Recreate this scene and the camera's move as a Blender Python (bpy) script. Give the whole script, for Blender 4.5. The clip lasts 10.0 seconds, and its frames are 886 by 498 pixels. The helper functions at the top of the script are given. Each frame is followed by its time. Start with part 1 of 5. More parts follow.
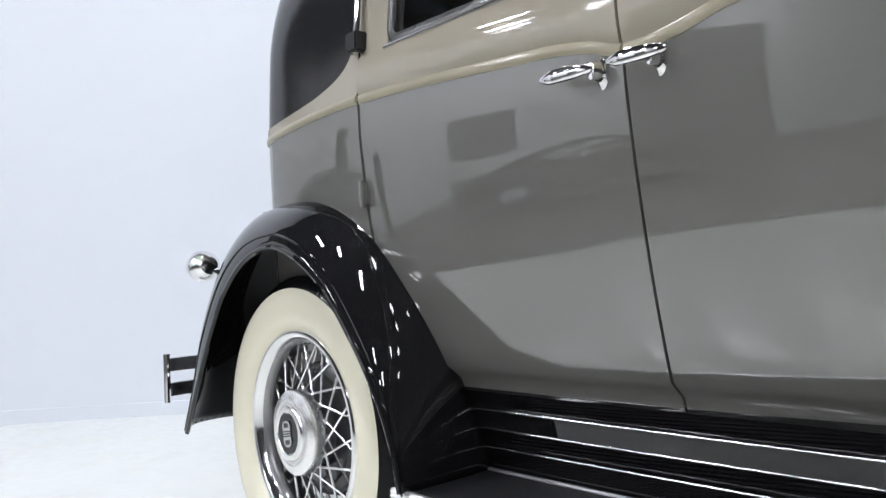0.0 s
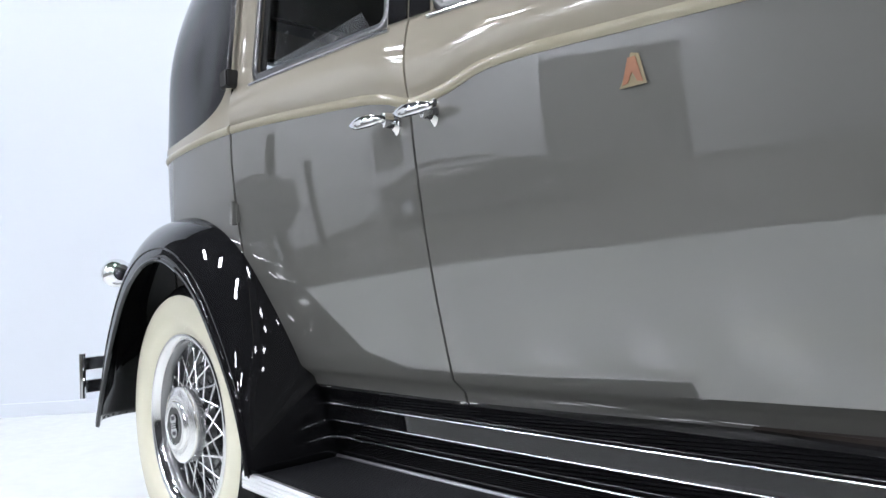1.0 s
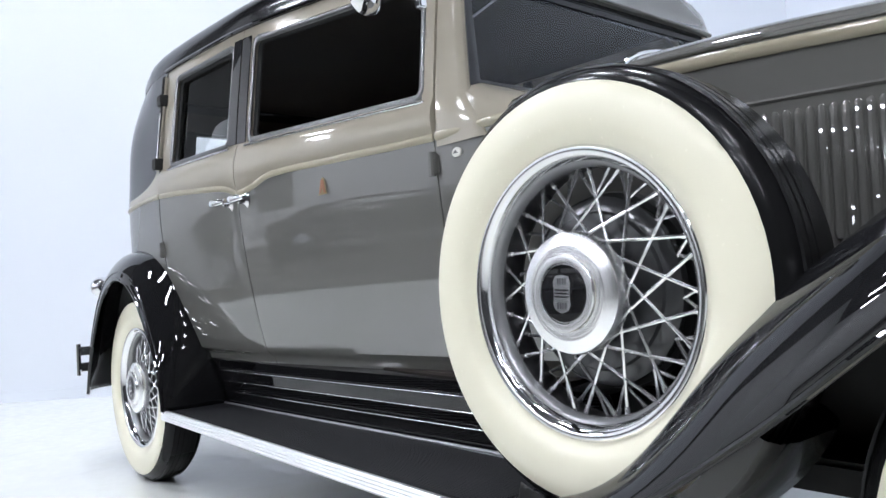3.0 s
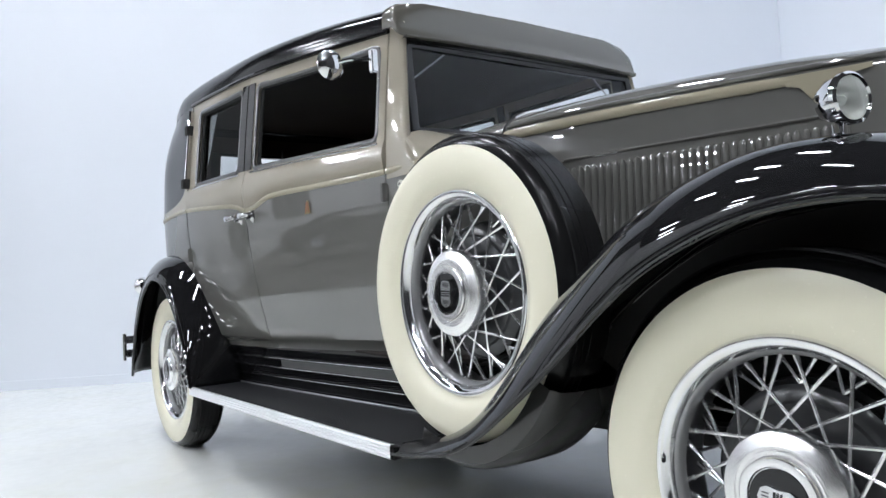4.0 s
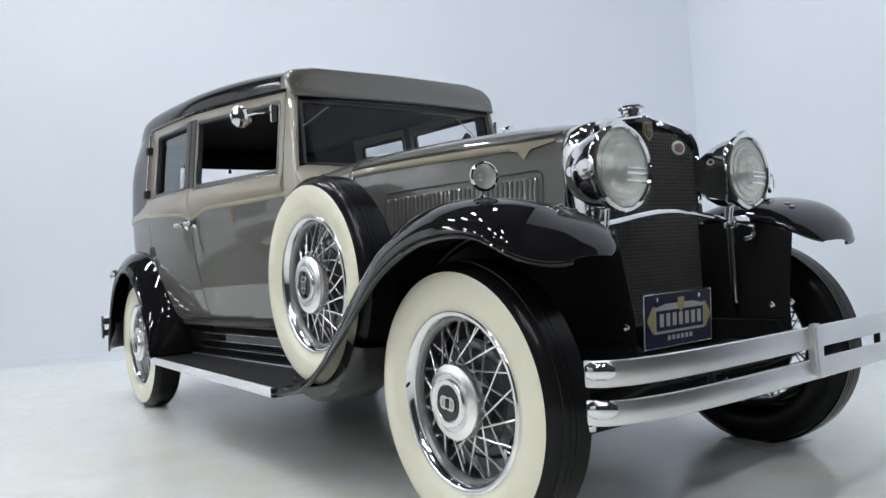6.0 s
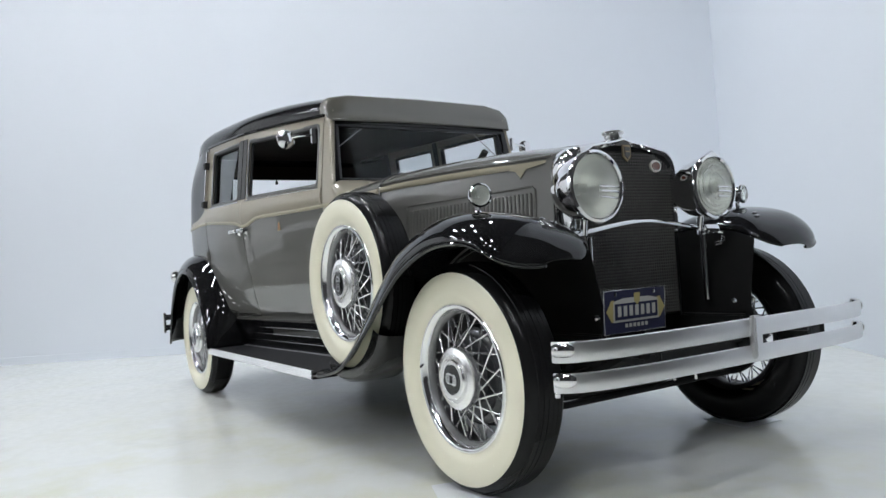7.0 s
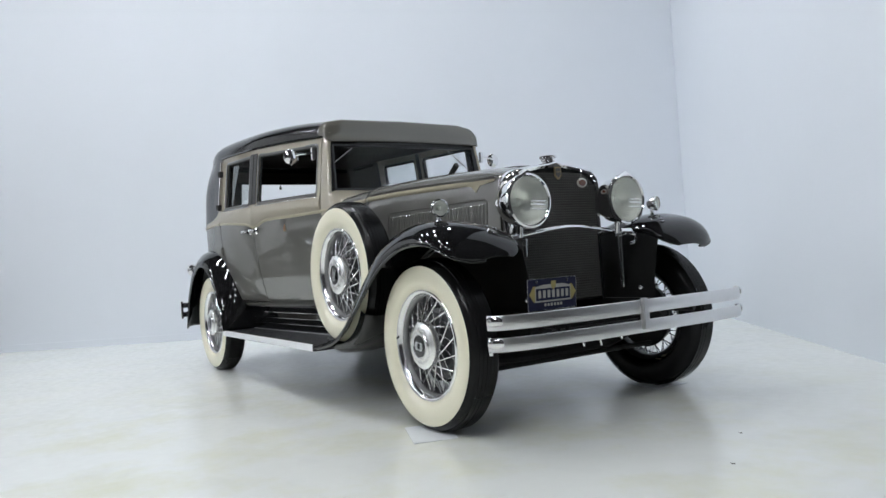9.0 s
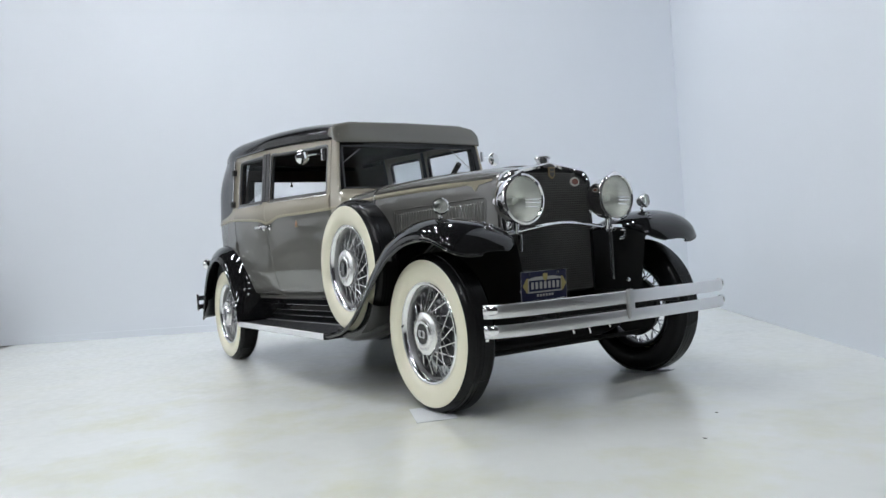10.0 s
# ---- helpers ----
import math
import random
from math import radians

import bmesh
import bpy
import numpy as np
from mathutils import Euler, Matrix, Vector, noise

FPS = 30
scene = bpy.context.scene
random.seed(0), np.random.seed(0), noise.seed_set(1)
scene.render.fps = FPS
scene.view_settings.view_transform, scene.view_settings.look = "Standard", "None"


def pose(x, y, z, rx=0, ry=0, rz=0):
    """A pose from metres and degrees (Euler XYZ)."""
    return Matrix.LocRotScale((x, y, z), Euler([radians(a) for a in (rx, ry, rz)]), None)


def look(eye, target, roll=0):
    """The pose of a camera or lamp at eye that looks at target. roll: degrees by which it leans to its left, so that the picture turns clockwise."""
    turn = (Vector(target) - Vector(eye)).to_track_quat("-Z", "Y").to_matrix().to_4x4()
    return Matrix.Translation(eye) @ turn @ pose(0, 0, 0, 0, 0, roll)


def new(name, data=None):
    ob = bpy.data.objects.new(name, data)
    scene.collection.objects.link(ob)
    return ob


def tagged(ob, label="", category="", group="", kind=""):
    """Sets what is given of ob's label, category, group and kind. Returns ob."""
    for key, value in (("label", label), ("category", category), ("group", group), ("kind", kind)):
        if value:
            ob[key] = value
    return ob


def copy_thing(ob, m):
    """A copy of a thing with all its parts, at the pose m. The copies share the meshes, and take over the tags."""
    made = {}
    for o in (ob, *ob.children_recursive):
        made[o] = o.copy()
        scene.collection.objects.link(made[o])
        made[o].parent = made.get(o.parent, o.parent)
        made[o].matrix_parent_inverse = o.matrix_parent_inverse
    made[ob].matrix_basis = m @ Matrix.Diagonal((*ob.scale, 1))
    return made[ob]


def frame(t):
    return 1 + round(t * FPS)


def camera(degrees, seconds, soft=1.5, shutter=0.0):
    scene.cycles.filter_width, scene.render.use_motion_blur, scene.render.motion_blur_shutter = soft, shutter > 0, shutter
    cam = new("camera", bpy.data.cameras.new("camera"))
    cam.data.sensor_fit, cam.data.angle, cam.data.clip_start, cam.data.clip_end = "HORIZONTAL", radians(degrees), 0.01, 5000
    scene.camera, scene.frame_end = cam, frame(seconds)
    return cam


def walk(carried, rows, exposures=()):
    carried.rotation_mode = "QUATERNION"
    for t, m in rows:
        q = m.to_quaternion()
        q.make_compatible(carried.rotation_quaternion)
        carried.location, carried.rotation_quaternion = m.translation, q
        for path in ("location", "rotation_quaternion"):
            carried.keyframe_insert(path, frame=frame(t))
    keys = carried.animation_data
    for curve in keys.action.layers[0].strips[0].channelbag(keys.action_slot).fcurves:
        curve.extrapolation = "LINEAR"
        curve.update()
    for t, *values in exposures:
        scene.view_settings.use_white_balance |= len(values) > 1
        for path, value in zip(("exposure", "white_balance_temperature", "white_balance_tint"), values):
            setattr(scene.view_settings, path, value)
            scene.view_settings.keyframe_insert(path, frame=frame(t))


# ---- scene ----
cam = camera(61.1, 10.0)
PATH = [
    (0, (1.798, -1.804, 0.782), (0.272, -0.516, 0.879), -2.59),
    (0.5, (1.973, -1.744, 0.798), (0.484, -0.411, 0.878), -3.00),
    (1, (2.201, -1.716, 0.799), (0.705, -0.391, 0.888), -2.39),
    (1.5, (2.500, -1.738, 0.805), (0.992, -0.427, 0.895), -2.78),
    (2, (2.833, -1.773, 0.809), (1.307, -0.483, 0.898), -3.15),
    (2.5, (3.183, -1.833, 0.801), (1.651, -0.551, 0.895), -3.24),
    (3, (3.521, -1.885, 0.800), (1.975, -0.619, 0.893), -3.19),
    (3.2, (3.647, -1.904, 0.794), (2.093, -0.650, 0.894), -3.08),
    (4.5, (4.472, -2.055, 0.813), (2.830, -0.916, 0.874), -3.51),
    (5, (4.732, -2.079, 0.804), (3.085, -0.945, 0.858), -3.29),
    (5.5, (4.984, -2.095, 0.803), (3.364, -0.924, 0.849), -3.27),
    (5.7, (5.091, -2.108, 0.809), (3.486, -0.915, 0.848), -3.61),
    (6.8, (5.620, -2.271, 0.826), (3.964, -1.151, 0.867), -4.11),
    (7, (5.728, -2.318, 0.815), (4.053, -1.227, 0.863), -3.86),
    (7.5, (5.991, -2.404, 0.812), (4.296, -1.343, 0.855), -3.74),
    (8, (6.203, -2.508, 0.815), (4.523, -1.422, 0.852), -3.89),
    (8.5, (6.387, -2.604, 0.816), (4.720, -1.500, 0.848), -4.06),
    (9, (6.540, -2.692, 0.815), (4.869, -1.594, 0.844), -3.91),
    (9.5, (6.688, -2.764, 0.814), (5.005, -1.683, 0.836), -4.00),
    (10, (6.804, -2.820, 0.813), (5.120, -1.741, 0.828), -4.00),
]
walk(cam, [(t, look(eye, target, roll)) for t, eye, target, roll in PATH],
     [(0, 0.02, 6400, 13.5), (1, 0.17, 6220, 13.5), (2.5, 0.19, 6140, 14), (4.5, -0.13, 6320, 11.5), (5.5, -0.22, 6350, 11), (7.5, -0.26, 6420, 10), (10, -0.31, 6420, 10)])

# ---- world and light ----
world = bpy.data.worlds.new("world")
scene.world = world
world.use_nodes = True
world.node_tree.nodes["Background"].inputs[0].default_value = (0.75, 0.85, 1.0, 1)
world.node_tree.nodes["Background"].inputs[1].default_value = 0.02
scene.view_settings.exposure = 0.0
LAMP = 104.0          # glow of the ceiling panels


# ---- materials ----
def material(name, colour, rough=0.5, metal=0.0, coat=0.0, scale=8.0, vary=0.06, grain=0.0, bump=0.0, bump_scale=200.0,
             rough_vary=0.05, tint=None, spec=0.5, ior=1.5):
    m = bpy.data.materials.new(name)
    m.use_nodes = True
    n, l = m.node_tree.nodes, m.node_tree.links
    b = n["Principled BSDF"]
    b.inputs["IOR"].default_value = ior
    b.inputs["Metallic"].default_value = metal
    b.inputs["Coat Weight"].default_value = coat
    b.inputs["Coat Roughness"].default_value = 0.03
    b.inputs["Specular IOR Level"].default_value = spec
    co = n.new("ShaderNodeTexCoord")
    big, fine = n.new("ShaderNodeTexNoise"), n.new("ShaderNodeTexNoise")
    big.inputs["Scale"].default_value, big.inputs["Detail"].default_value = scale, 4
    fine.inputs["Scale"].default_value, fine.inputs["Detail"].default_value = scale * 18, 3
    l.new(co.outputs["Object"], big.inputs["Vector"])
    l.new(co.outputs["Object"], fine.inputs["Vector"])
    ramp = n.new("ShaderNodeMix")
    ramp.data_type = "RGBA"
    dark = [c * (1 - vary) for c in colour]
    lite = [min(1, c * (1 + vary)) for c in (tint or colour)]
    ramp.inputs["A"].default_value, ramp.inputs["B"].default_value = (*dark, 1), (*lite, 1)
    l.new(big.outputs["Fac"], ramp.inputs["Factor"])
    out = ramp.outputs["Result"]
    if grain:
        mix = n.new("ShaderNodeMix")
        mix.data_type, mix.blend_type = "RGBA", "MULTIPLY"
        mix.inputs["Factor"].default_value = grain
        l.new(out, mix.inputs["A"])
        l.new(fine.outputs["Fac"], mix.inputs["B"])
        out = mix.outputs["Result"]
    l.new(out, b.inputs["Base Color"])
    mr = n.new("ShaderNodeMapRange")
    mr.inputs["To Min"].default_value, mr.inputs["To Max"].default_value = max(0, rough - rough_vary), rough + rough_vary
    l.new(fine.outputs["Fac"], mr.inputs["Value"])
    l.new(mr.outputs["Result"], b.inputs["Roughness"])
    if bump:
        bn, bt = n.new("ShaderNodeBump"), n.new("ShaderNodeTexNoise")
        bt.inputs["Scale"].default_value, bt.inputs["Detail"].default_value = bump_scale, 3
        bn.inputs["Strength"].default_value, bn.inputs["Distance"].default_value = bump, 0.002
        l.new(co.outputs["Object"], bt.inputs["Vector"])
        l.new(bt.outputs["Fac"], bn.inputs["Height"])
        l.new(bn.outputs["Normal"], b.inputs["Normal"])
    return m


def glass_material(name, tint, ior=1.45, rough=0.0, flutes=0.0):
    m = bpy.data.materials.new(name)
    m.use_nodes = True
    n, l = m.node_tree.nodes, m.node_tree.links
    n.remove(n["Principled BSDF"])
    g = n.new("ShaderNodeBsdfGlass")
    g.inputs["Color"].default_value = (*tint, 1)
    g.inputs["IOR"].default_value, g.inputs["Roughness"].default_value = ior, rough
    l.new(g.outputs[0], n["Material Output"].inputs["Surface"])
    if flutes:
        co, wave, bn = n.new("ShaderNodeTexCoord"), n.new("ShaderNodeTexWave"), n.new("ShaderNodeBump")
        wave.bands_direction = "Y"
        wave.inputs["Scale"].default_value = flutes
        bn.inputs["Strength"].default_value, bn.inputs["Distance"].default_value = 0.25, 0.0015
        l.new(co.outputs["Object"], wave.inputs["Vector"])
        l.new(wave.outputs["Fac"], bn.inputs["Height"])
        l.new(bn.outputs["Normal"], g.inputs["Normal"])
    return m


def glow(name, colour, strength):
    m = bpy.data.materials.new(name)
    m.use_nodes = True
    b = m.node_tree.nodes["Principled BSDF"]
    b.inputs["Base Color"].default_value = (0.8, 0.8, 0.8, 1)
    b.inputs["Emission Color"].default_value, b.inputs["Emission Strength"].default_value = (*colour, 1), strength
    return m


GREY = material("grey_paint", (0.152, 0.149, 0.139), 0.02, scale=2.0, vary=0.05, rough_vary=0.008, ior=2.0)
BEIGE = material("beige_paint", (0.368, 0.333, 0.270), 0.06, scale=3.0, vary=0.05, rough_vary=0.012, ior=1.6)
CREAM = material("cream_stripe_paint", (0.375, 0.340, 0.252), 0.10, scale=6.0, vary=0.05)
TAUPE = material("taupe_paint", (0.125, 0.119, 0.102), 0.06, scale=3.0, vary=0.05, rough_vary=0.012, ior=1.7)
BLACK = material("black_paint", (0.010, 0.010, 0.011), 0.02, scale=4.0, vary=0.1, rough_vary=0.008)
ROOF = material("black_roof_paint", (0.008, 0.008, 0.009), 0.12, scale=4.0, vary=0.1, spec=0.28)
CHASSIS = material("chassis_black", (0.013, 0.013, 0.013), 0.5, scale=12, vary=0.3, grain=0.3, bump=0.1, spec=0.2)
CHROME = material("chrome", (0.80, 0.80, 0.81), 0.05, 1.0, scale=10, vary=0.03, rough_vary=0.01)
SATIN = material("brushed_metal", (0.66, 0.66, 0.67), 0.20, 1.0, scale=10, vary=0.05, rough_vary=0.015)
ALU = material("ribbed_aluminium", (0.90, 0.90, 0.91), 0.42, 1.0, scale=14, vary=0.06, rough_vary=0.02)
FRAMEMETAL = material("window_frame_metal", (0.14, 0.14, 0.14), 0.28, 1.0, scale=10, vary=0.05, rough_vary=0.02)
WHITEWALL = material("whitewall_rubber", (0.84, 0.80, 0.63), 0.27, scale=5, vary=0.03, tint=(0.85, 0.81, 0.645), rough_vary=0.01)
BARREL = material("rim_barrel_grey", (0.085, 0.085, 0.09), 0.35, 0.7, scale=10, vary=0.08, rough_vary=0.02)
BUMPERSTEEL = material("bumper_steel", (0.78, 0.78, 0.79), 0.34, 1.0, scale=10, vary=0.05, rough_vary=0.02)
BOARDMETAL = material("dull_board_strip", (0.30, 0.30, 0.31), 0.4, 0.8, scale=14, vary=0.1)
SPOKE = material("plated_spoke", (0.86, 0.86, 0.87), 0.24, 1.0, scale=10, vary=0.03, rough_vary=0.03)
RIMGREY = material("rim_grey_enamel", (0.30, 0.30, 0.305), 0.25, 0.5, scale=10, vary=0.06, rough_vary=0.02)
RUBBER = material("tyre_rubber", (0.011, 0.011, 0.0115), 0.20, scale=5, vary=0.2, rough_vary=0.04, spec=0.18)
MAT = material("running_board_rubber", (0.015, 0.015, 0.017), 0.45, scale=10, vary=0.2, grain=0.2, spec=0.28)
HUBMETAL = material("hub_cap_metal", (0.92, 0.92, 0.92), 0.25, 1.0, scale=10, vary=0.04, rough_vary=0.03)
RIMCHROME = material("rim_chrome", (0.84, 0.84, 0.85), 0.11, 1.0, scale=10, vary=0.03, rough_vary=0.02)
DRUM = material("drum_grey", (0.040, 0.041, 0.043), 0.20, scale=8, vary=0.06, coat=0.3)
DARK = material("dark_recess", (0.01, 0.01, 0.01), 0.7, scale=10, vary=0.3)
CLOTH = material("brown_mohair", (0.026, 0.018, 0.013), 0.9, scale=6, vary=0.2, grain=0.15, bump=0.08, bump_scale=120)
WOODTRIM = material("brown_wood_trim", (0.055, 0.024, 0.011), 0.4, scale=9, vary=0.3, grain=0.4)
CORE = material("radiator_shutter", (0.125, 0.122, 0.117), 0.40, 0.2, scale=20, vary=0.25, grain=0.2)
PLATEBLUE = material("plate_navy", (0.020, 0.022, 0.056), 0.4, scale=10, vary=0.1, spec=0.2)
PLATEGOLD = material("plate_gold", (0.40, 0.33, 0.13), 0.4, scale=10, vary=0.1)
PLATEWHITE = material("plate_white", (0.46, 0.46, 0.44), 0.4, scale=10, vary=0.05)
ORANGE = material("decal_orange", (0.30, 0.12, 0.055), 0.4, scale=40, vary=0.3)
GOLDLINE = material("decal_gold", (0.24, 0.19, 0.10), 0.4, scale=40, vary=0.2)
ENAMEL = material("enamel_red", (0.16, 0.06, 0.04), 0.25, scale=30, vary=0.2, coat=0.8)
ENAMELWHITE = material("enamel_white", (0.72, 0.70, 0.64), 0.25, scale=30, vary=0.05, coat=0.8)
BRONZE = material("badge_bronze", (0.30, 0.235, 0.145), 0.35, 0.7, scale=30, vary=0.2)
GLASS = glass_material("window_glass", (0.93, 0.95, 0.95), 1.38)
SHIELD = glass_material("windscreen_glass", (0.90, 0.91, 0.92), 1.27)
LENS = glass_material("fluted_lens", (0.985, 0.995, 0.975), 1.30, 0.03, 55.0)
RIB = glass_material("glass_rib", (0.99, 1.0, 0.985), 1.45, 0.02)
REFLECTOR = material("lamp_reflector", (0.97, 0.98, 0.95), 0.14, 0.50, scale=10, vary=0.05, rough_vary=0.02)
WELL = material("dark_grey_well_paint", (0.030, 0.030, 0.029), 0.15, scale=4, vary=0.1)
CARD = material("white_card", (0.66, 0.68, 0.70), 0.6, scale=10, vary=0.05)
WALLWHITE = material("white_wall_paint", (0.775, 0.81, 0.865), 0.55, scale=0.6, vary=0.025, bump=0.05, bump_scale=60, spec=0.3)
CEILING = material("dark_ceiling_paint", (0.025, 0.025, 0.027), 0.8, scale=0.6, vary=0.04)
HALLWALL = material("hall_wall_paint", (0.76, 0.77, 0.78), 0.7, scale=0.6, vary=0.04)
# the unlit hall's darkness, put into the wall colour
DARKWALL = material("unlit_hall_wall", (0.022, 0.022, 0.023), 0.7, scale=0.6, vary=0.06)
DOORGREY = material("roller_door_grey", (0.17, 0.17, 0.165), 0.6, scale=2, vary=0.08)
CONCRETE = material("hall_concrete", (0.078, 0.072, 0.055), 0.40, scale=1.2, vary=0.18, grain=0.2)
TUBE = glow("lamp_diffuser", (0.95, 0.98, 1.01), LAMP)
FITTING = material("white_lamp_fitting", (0.75, 0.76, 0.77), 0.5, scale=6, vary=0.03)


def floor_material():
    m = material("white_epoxy_floor", (0.80, 0.815, 0.78), 0.21, scale=0.9, vary=0.05, tint=(0.815, 0.83, 0.805), rough_vary=0.06, bump=0.02, bump_scale=30)
    n, l = m.node_tree.nodes, m.node_tree.links
    b = n["Principled BSDF"]
    base = b.inputs["Base Color"].links[0].from_socket
    co, st, cr, mix = n.new("ShaderNodeTexCoord"), n.new("ShaderNodeTexNoise"), n.new("ShaderNodeValToRGB"), n.new("ShaderNodeMix")
    st.inputs["Scale"].default_value, st.inputs["Detail"].default_value, st.inputs["Roughness"].default_value = 1.7, 6, 0.65
    cr.color_ramp.elements[0].position, cr.color_ramp.elements[1].position = 0.46, 0.70
    mix.data_type = "RGBA"
    mix.inputs["B"].default_value = (0.74, 0.74, 0.56, 1)
    mul = n.new("ShaderNodeMath")
    mul.operation = "MULTIPLY"
    mul.inputs[1].default_value = 0.8
    # the oily stains gather round the front wheels
    place, ball, spread = n.new("ShaderNodeMapping"), n.new("ShaderNodeTexGradient"), n.new("ShaderNodeMapRange")
    place.vector_type, ball.gradient_type = "TEXTURE", "SPHERICAL"
    place.inputs["Location"].default_value, place.inputs["Scale"].default_value = (4.3, -1.5, 0), (4.0, 3.0, 4.0)
    spread.inputs["From Max"].default_value, spread.inputs["To Min"].default_value = 0.5, 0.3
    both = n.new("ShaderNodeMath")
    both.operation = "MULTIPLY"
    l.new(co.outputs["Object"], place.inputs["Vector"])
    l.new(place.outputs[0], ball.inputs[0])
    l.new(ball.outputs["Fac"], spread.inputs["Value"])
    l.new(co.outputs["Object"], st.inputs["Vector"])
    l.new(st.outputs["Fac"], cr.inputs["Fac"])
    l.new(cr.outputs["Color"], mul.inputs[0])
    l.new(mul.outputs[0], both.inputs[0])
    l.new(spread.outputs[0], both.inputs[1])
    l.new(both.outputs[0], mix.inputs["Factor"])
    l.new(base, mix.inputs["A"])
    smudge, ramp, dirt = n.new("ShaderNodeTexNoise"), n.new("ShaderNodeValToRGB"), n.new("ShaderNodeMix")
    smudge.inputs["Scale"].default_value, smudge.inputs["Detail"].default_value, smudge.inputs["Distortion"].default_value = 2.6, 7, 1.2
    ramp.color_ramp.elements[0].position, ramp.color_ramp.elements[1].position = 0.54, 0.72
    ramp.color_ramp.elements[1].color = (0.16, 0.16, 0.16, 1)
    dirt.data_type = "RGBA"
    dirt.inputs["B"].default_value = (0.60, 0.615, 0.61, 1)
    l.new(co.outputs["Object"], smudge.inputs["Vector"])
    l.new(smudge.outputs["Fac"], ramp.inputs["Fac"])
    l.new(ramp.outputs["Color"], dirt.inputs["Factor"])
    l.new(mix.outputs["Result"], dirt.inputs["A"])
    l.new(dirt.outputs["Result"], b.inputs["Base Color"])
    return m


FLOORWHITE = floor_material()


# ---- mesh helpers ----
def finish(name, bm, mat, sharp=35):
    me = bpy.data.meshes.new(name)
    bmesh.ops.recalc_face_normals(bm, faces=bm.faces)
    bm.to_mesh(me)
    bm.free()
    me.polygons.foreach_set("use_smooth", [True] * len(me.polygons))
    me.set_sharp_from_angle(angle=radians(sharp))
    for k in (mat if isinstance(mat, (list, tuple)) else [mat]):
        me.materials.append(k)
    return me


def part(name, bm, mat, parent=None, label="", sharp=35):
    ob = new(name, finish(name, bm, mat, sharp))
    if parent is not None:
        ob.parent = parent
    if label:
        tagged(ob, label)
    return ob


def shared(name, me, parent, m):
    ob = new(name, me)
    ob.parent = parent
    ob.matrix_basis = m
    return ob


def thing(name, label, category, group="", kind="", at=(0, 0, 0)):
    ob = new(name)
    ob.location = at
    return tagged(ob, label, category, group, kind)


def quads(bm, rows, closed=False):
    """A skin over rows of points; closed joins each row's ends."""
    vs = [[bm.verts.new(p) for p in r] for r in rows]
    for a, b in zip(vs, vs[1:]):
        k = len(a)
        for i in range(k if closed else k - 1):
            j = (i + 1) % k
            bm.faces.new((a[i], a[j], b[j], b[i]))
    return vs


def lathe(profile, n=48, axis="y", at=(0, 0, 0), bm=None, caps=True):
    """Turns (radius, height) points about an axis."""
    bm = bm or bmesh.new()
    rows = []
    for r, h in profile:
        row = []
        for i in range(n):
            a = 2 * math.pi * i / n
            c, s = r * math.cos(a), r * math.sin(a)
            v = {"y": (c, h, s), "z": (c, s, h), "x": (h, c, s)}[axis]
            row.append((v[0] + at[0], v[1] + at[1], v[2] + at[2]))
        rows.append(row)
    vs = quads(bm, rows, True)
    for row, (r, h) in ((vs[0], profile[0]), (vs[-1], profile[-1])):
        if caps and r > 1e-6:
            bm.faces.new(row)
    bmesh.ops.remove_doubles(bm, verts=bm.verts, dist=1e-6)
    return bm


def tube(points, radius, n=10, bm=None, flat=1.0, up=(0, 0, 1)):
    """A round bar along points; radius a number or one for each point. flat squeezes it across 'up'."""
    bm = bm or bmesh.new()
    pts = [Vector(p) for p in points]
    rows = []
    for i, p in enumerate(pts):
        d = (pts[min(i + 1, len(pts) - 1)] - pts[max(i - 1, 0)]).normalized()
        u = Vector(up)
        if abs(d.dot(u)) > 0.95:
            u = Vector((1, 0, 0)) if abs(d.x) < 0.9 else Vector((0, 1, 0))
        a = d.cross(u).normalized()
        b = a.cross(d).normalized()
        r = radius[i] if isinstance(radius, (list, tuple)) else radius
        rows.append([p + (a * math.cos(t) * flat + b * math.sin(t)) * r for t in (2 * math.pi * k / n for k in range(n))])
    vs = quads(bm, rows, True)
    bm.faces.new(vs[0])
    bm.faces.new(vs[-1])
    return bm


def box(x0, x1, y0, y1, z0, z1, bevel=0.0, bm=None, seg=2):
    bm = bm or bmesh.new()
    v = [bm.verts.new((x, y, z)) for x in (x0, x1) for y in (y0, y1) for z in (z0, z1)]
    fs = [bm.faces.new([v[i] for i in f]) for f in ((0, 1, 3, 2), (4, 6, 7, 5), (0, 4, 5, 1), (2, 3, 7, 6), (0, 2, 6, 4), (1, 5, 7, 3))]
    if bevel:
        es = {e for f in fs for e in f.edges}
        bmesh.ops.bevel(bm, geom=list(es), offset=bevel, segments=seg, affect="EDGES", clamp_overlap=True)
    return bm


def prism(outline, d, bm=None):
    """A flat plate: the outline's points, thickened by the vector d."""
    bm = bm or bmesh.new()
    a = [bm.verts.new(p) for p in outline]
    b = [bm.verts.new(Vector(p) + Vector(d)) for p in outline]
    bm.faces.new(a)
    bm.faces.new(b[::-1])
    for i in range(len(a)):
        j = (i + 1) % len(a)
        bm.faces.new((a[i], a[j], b[j], b[i]))
    return bm


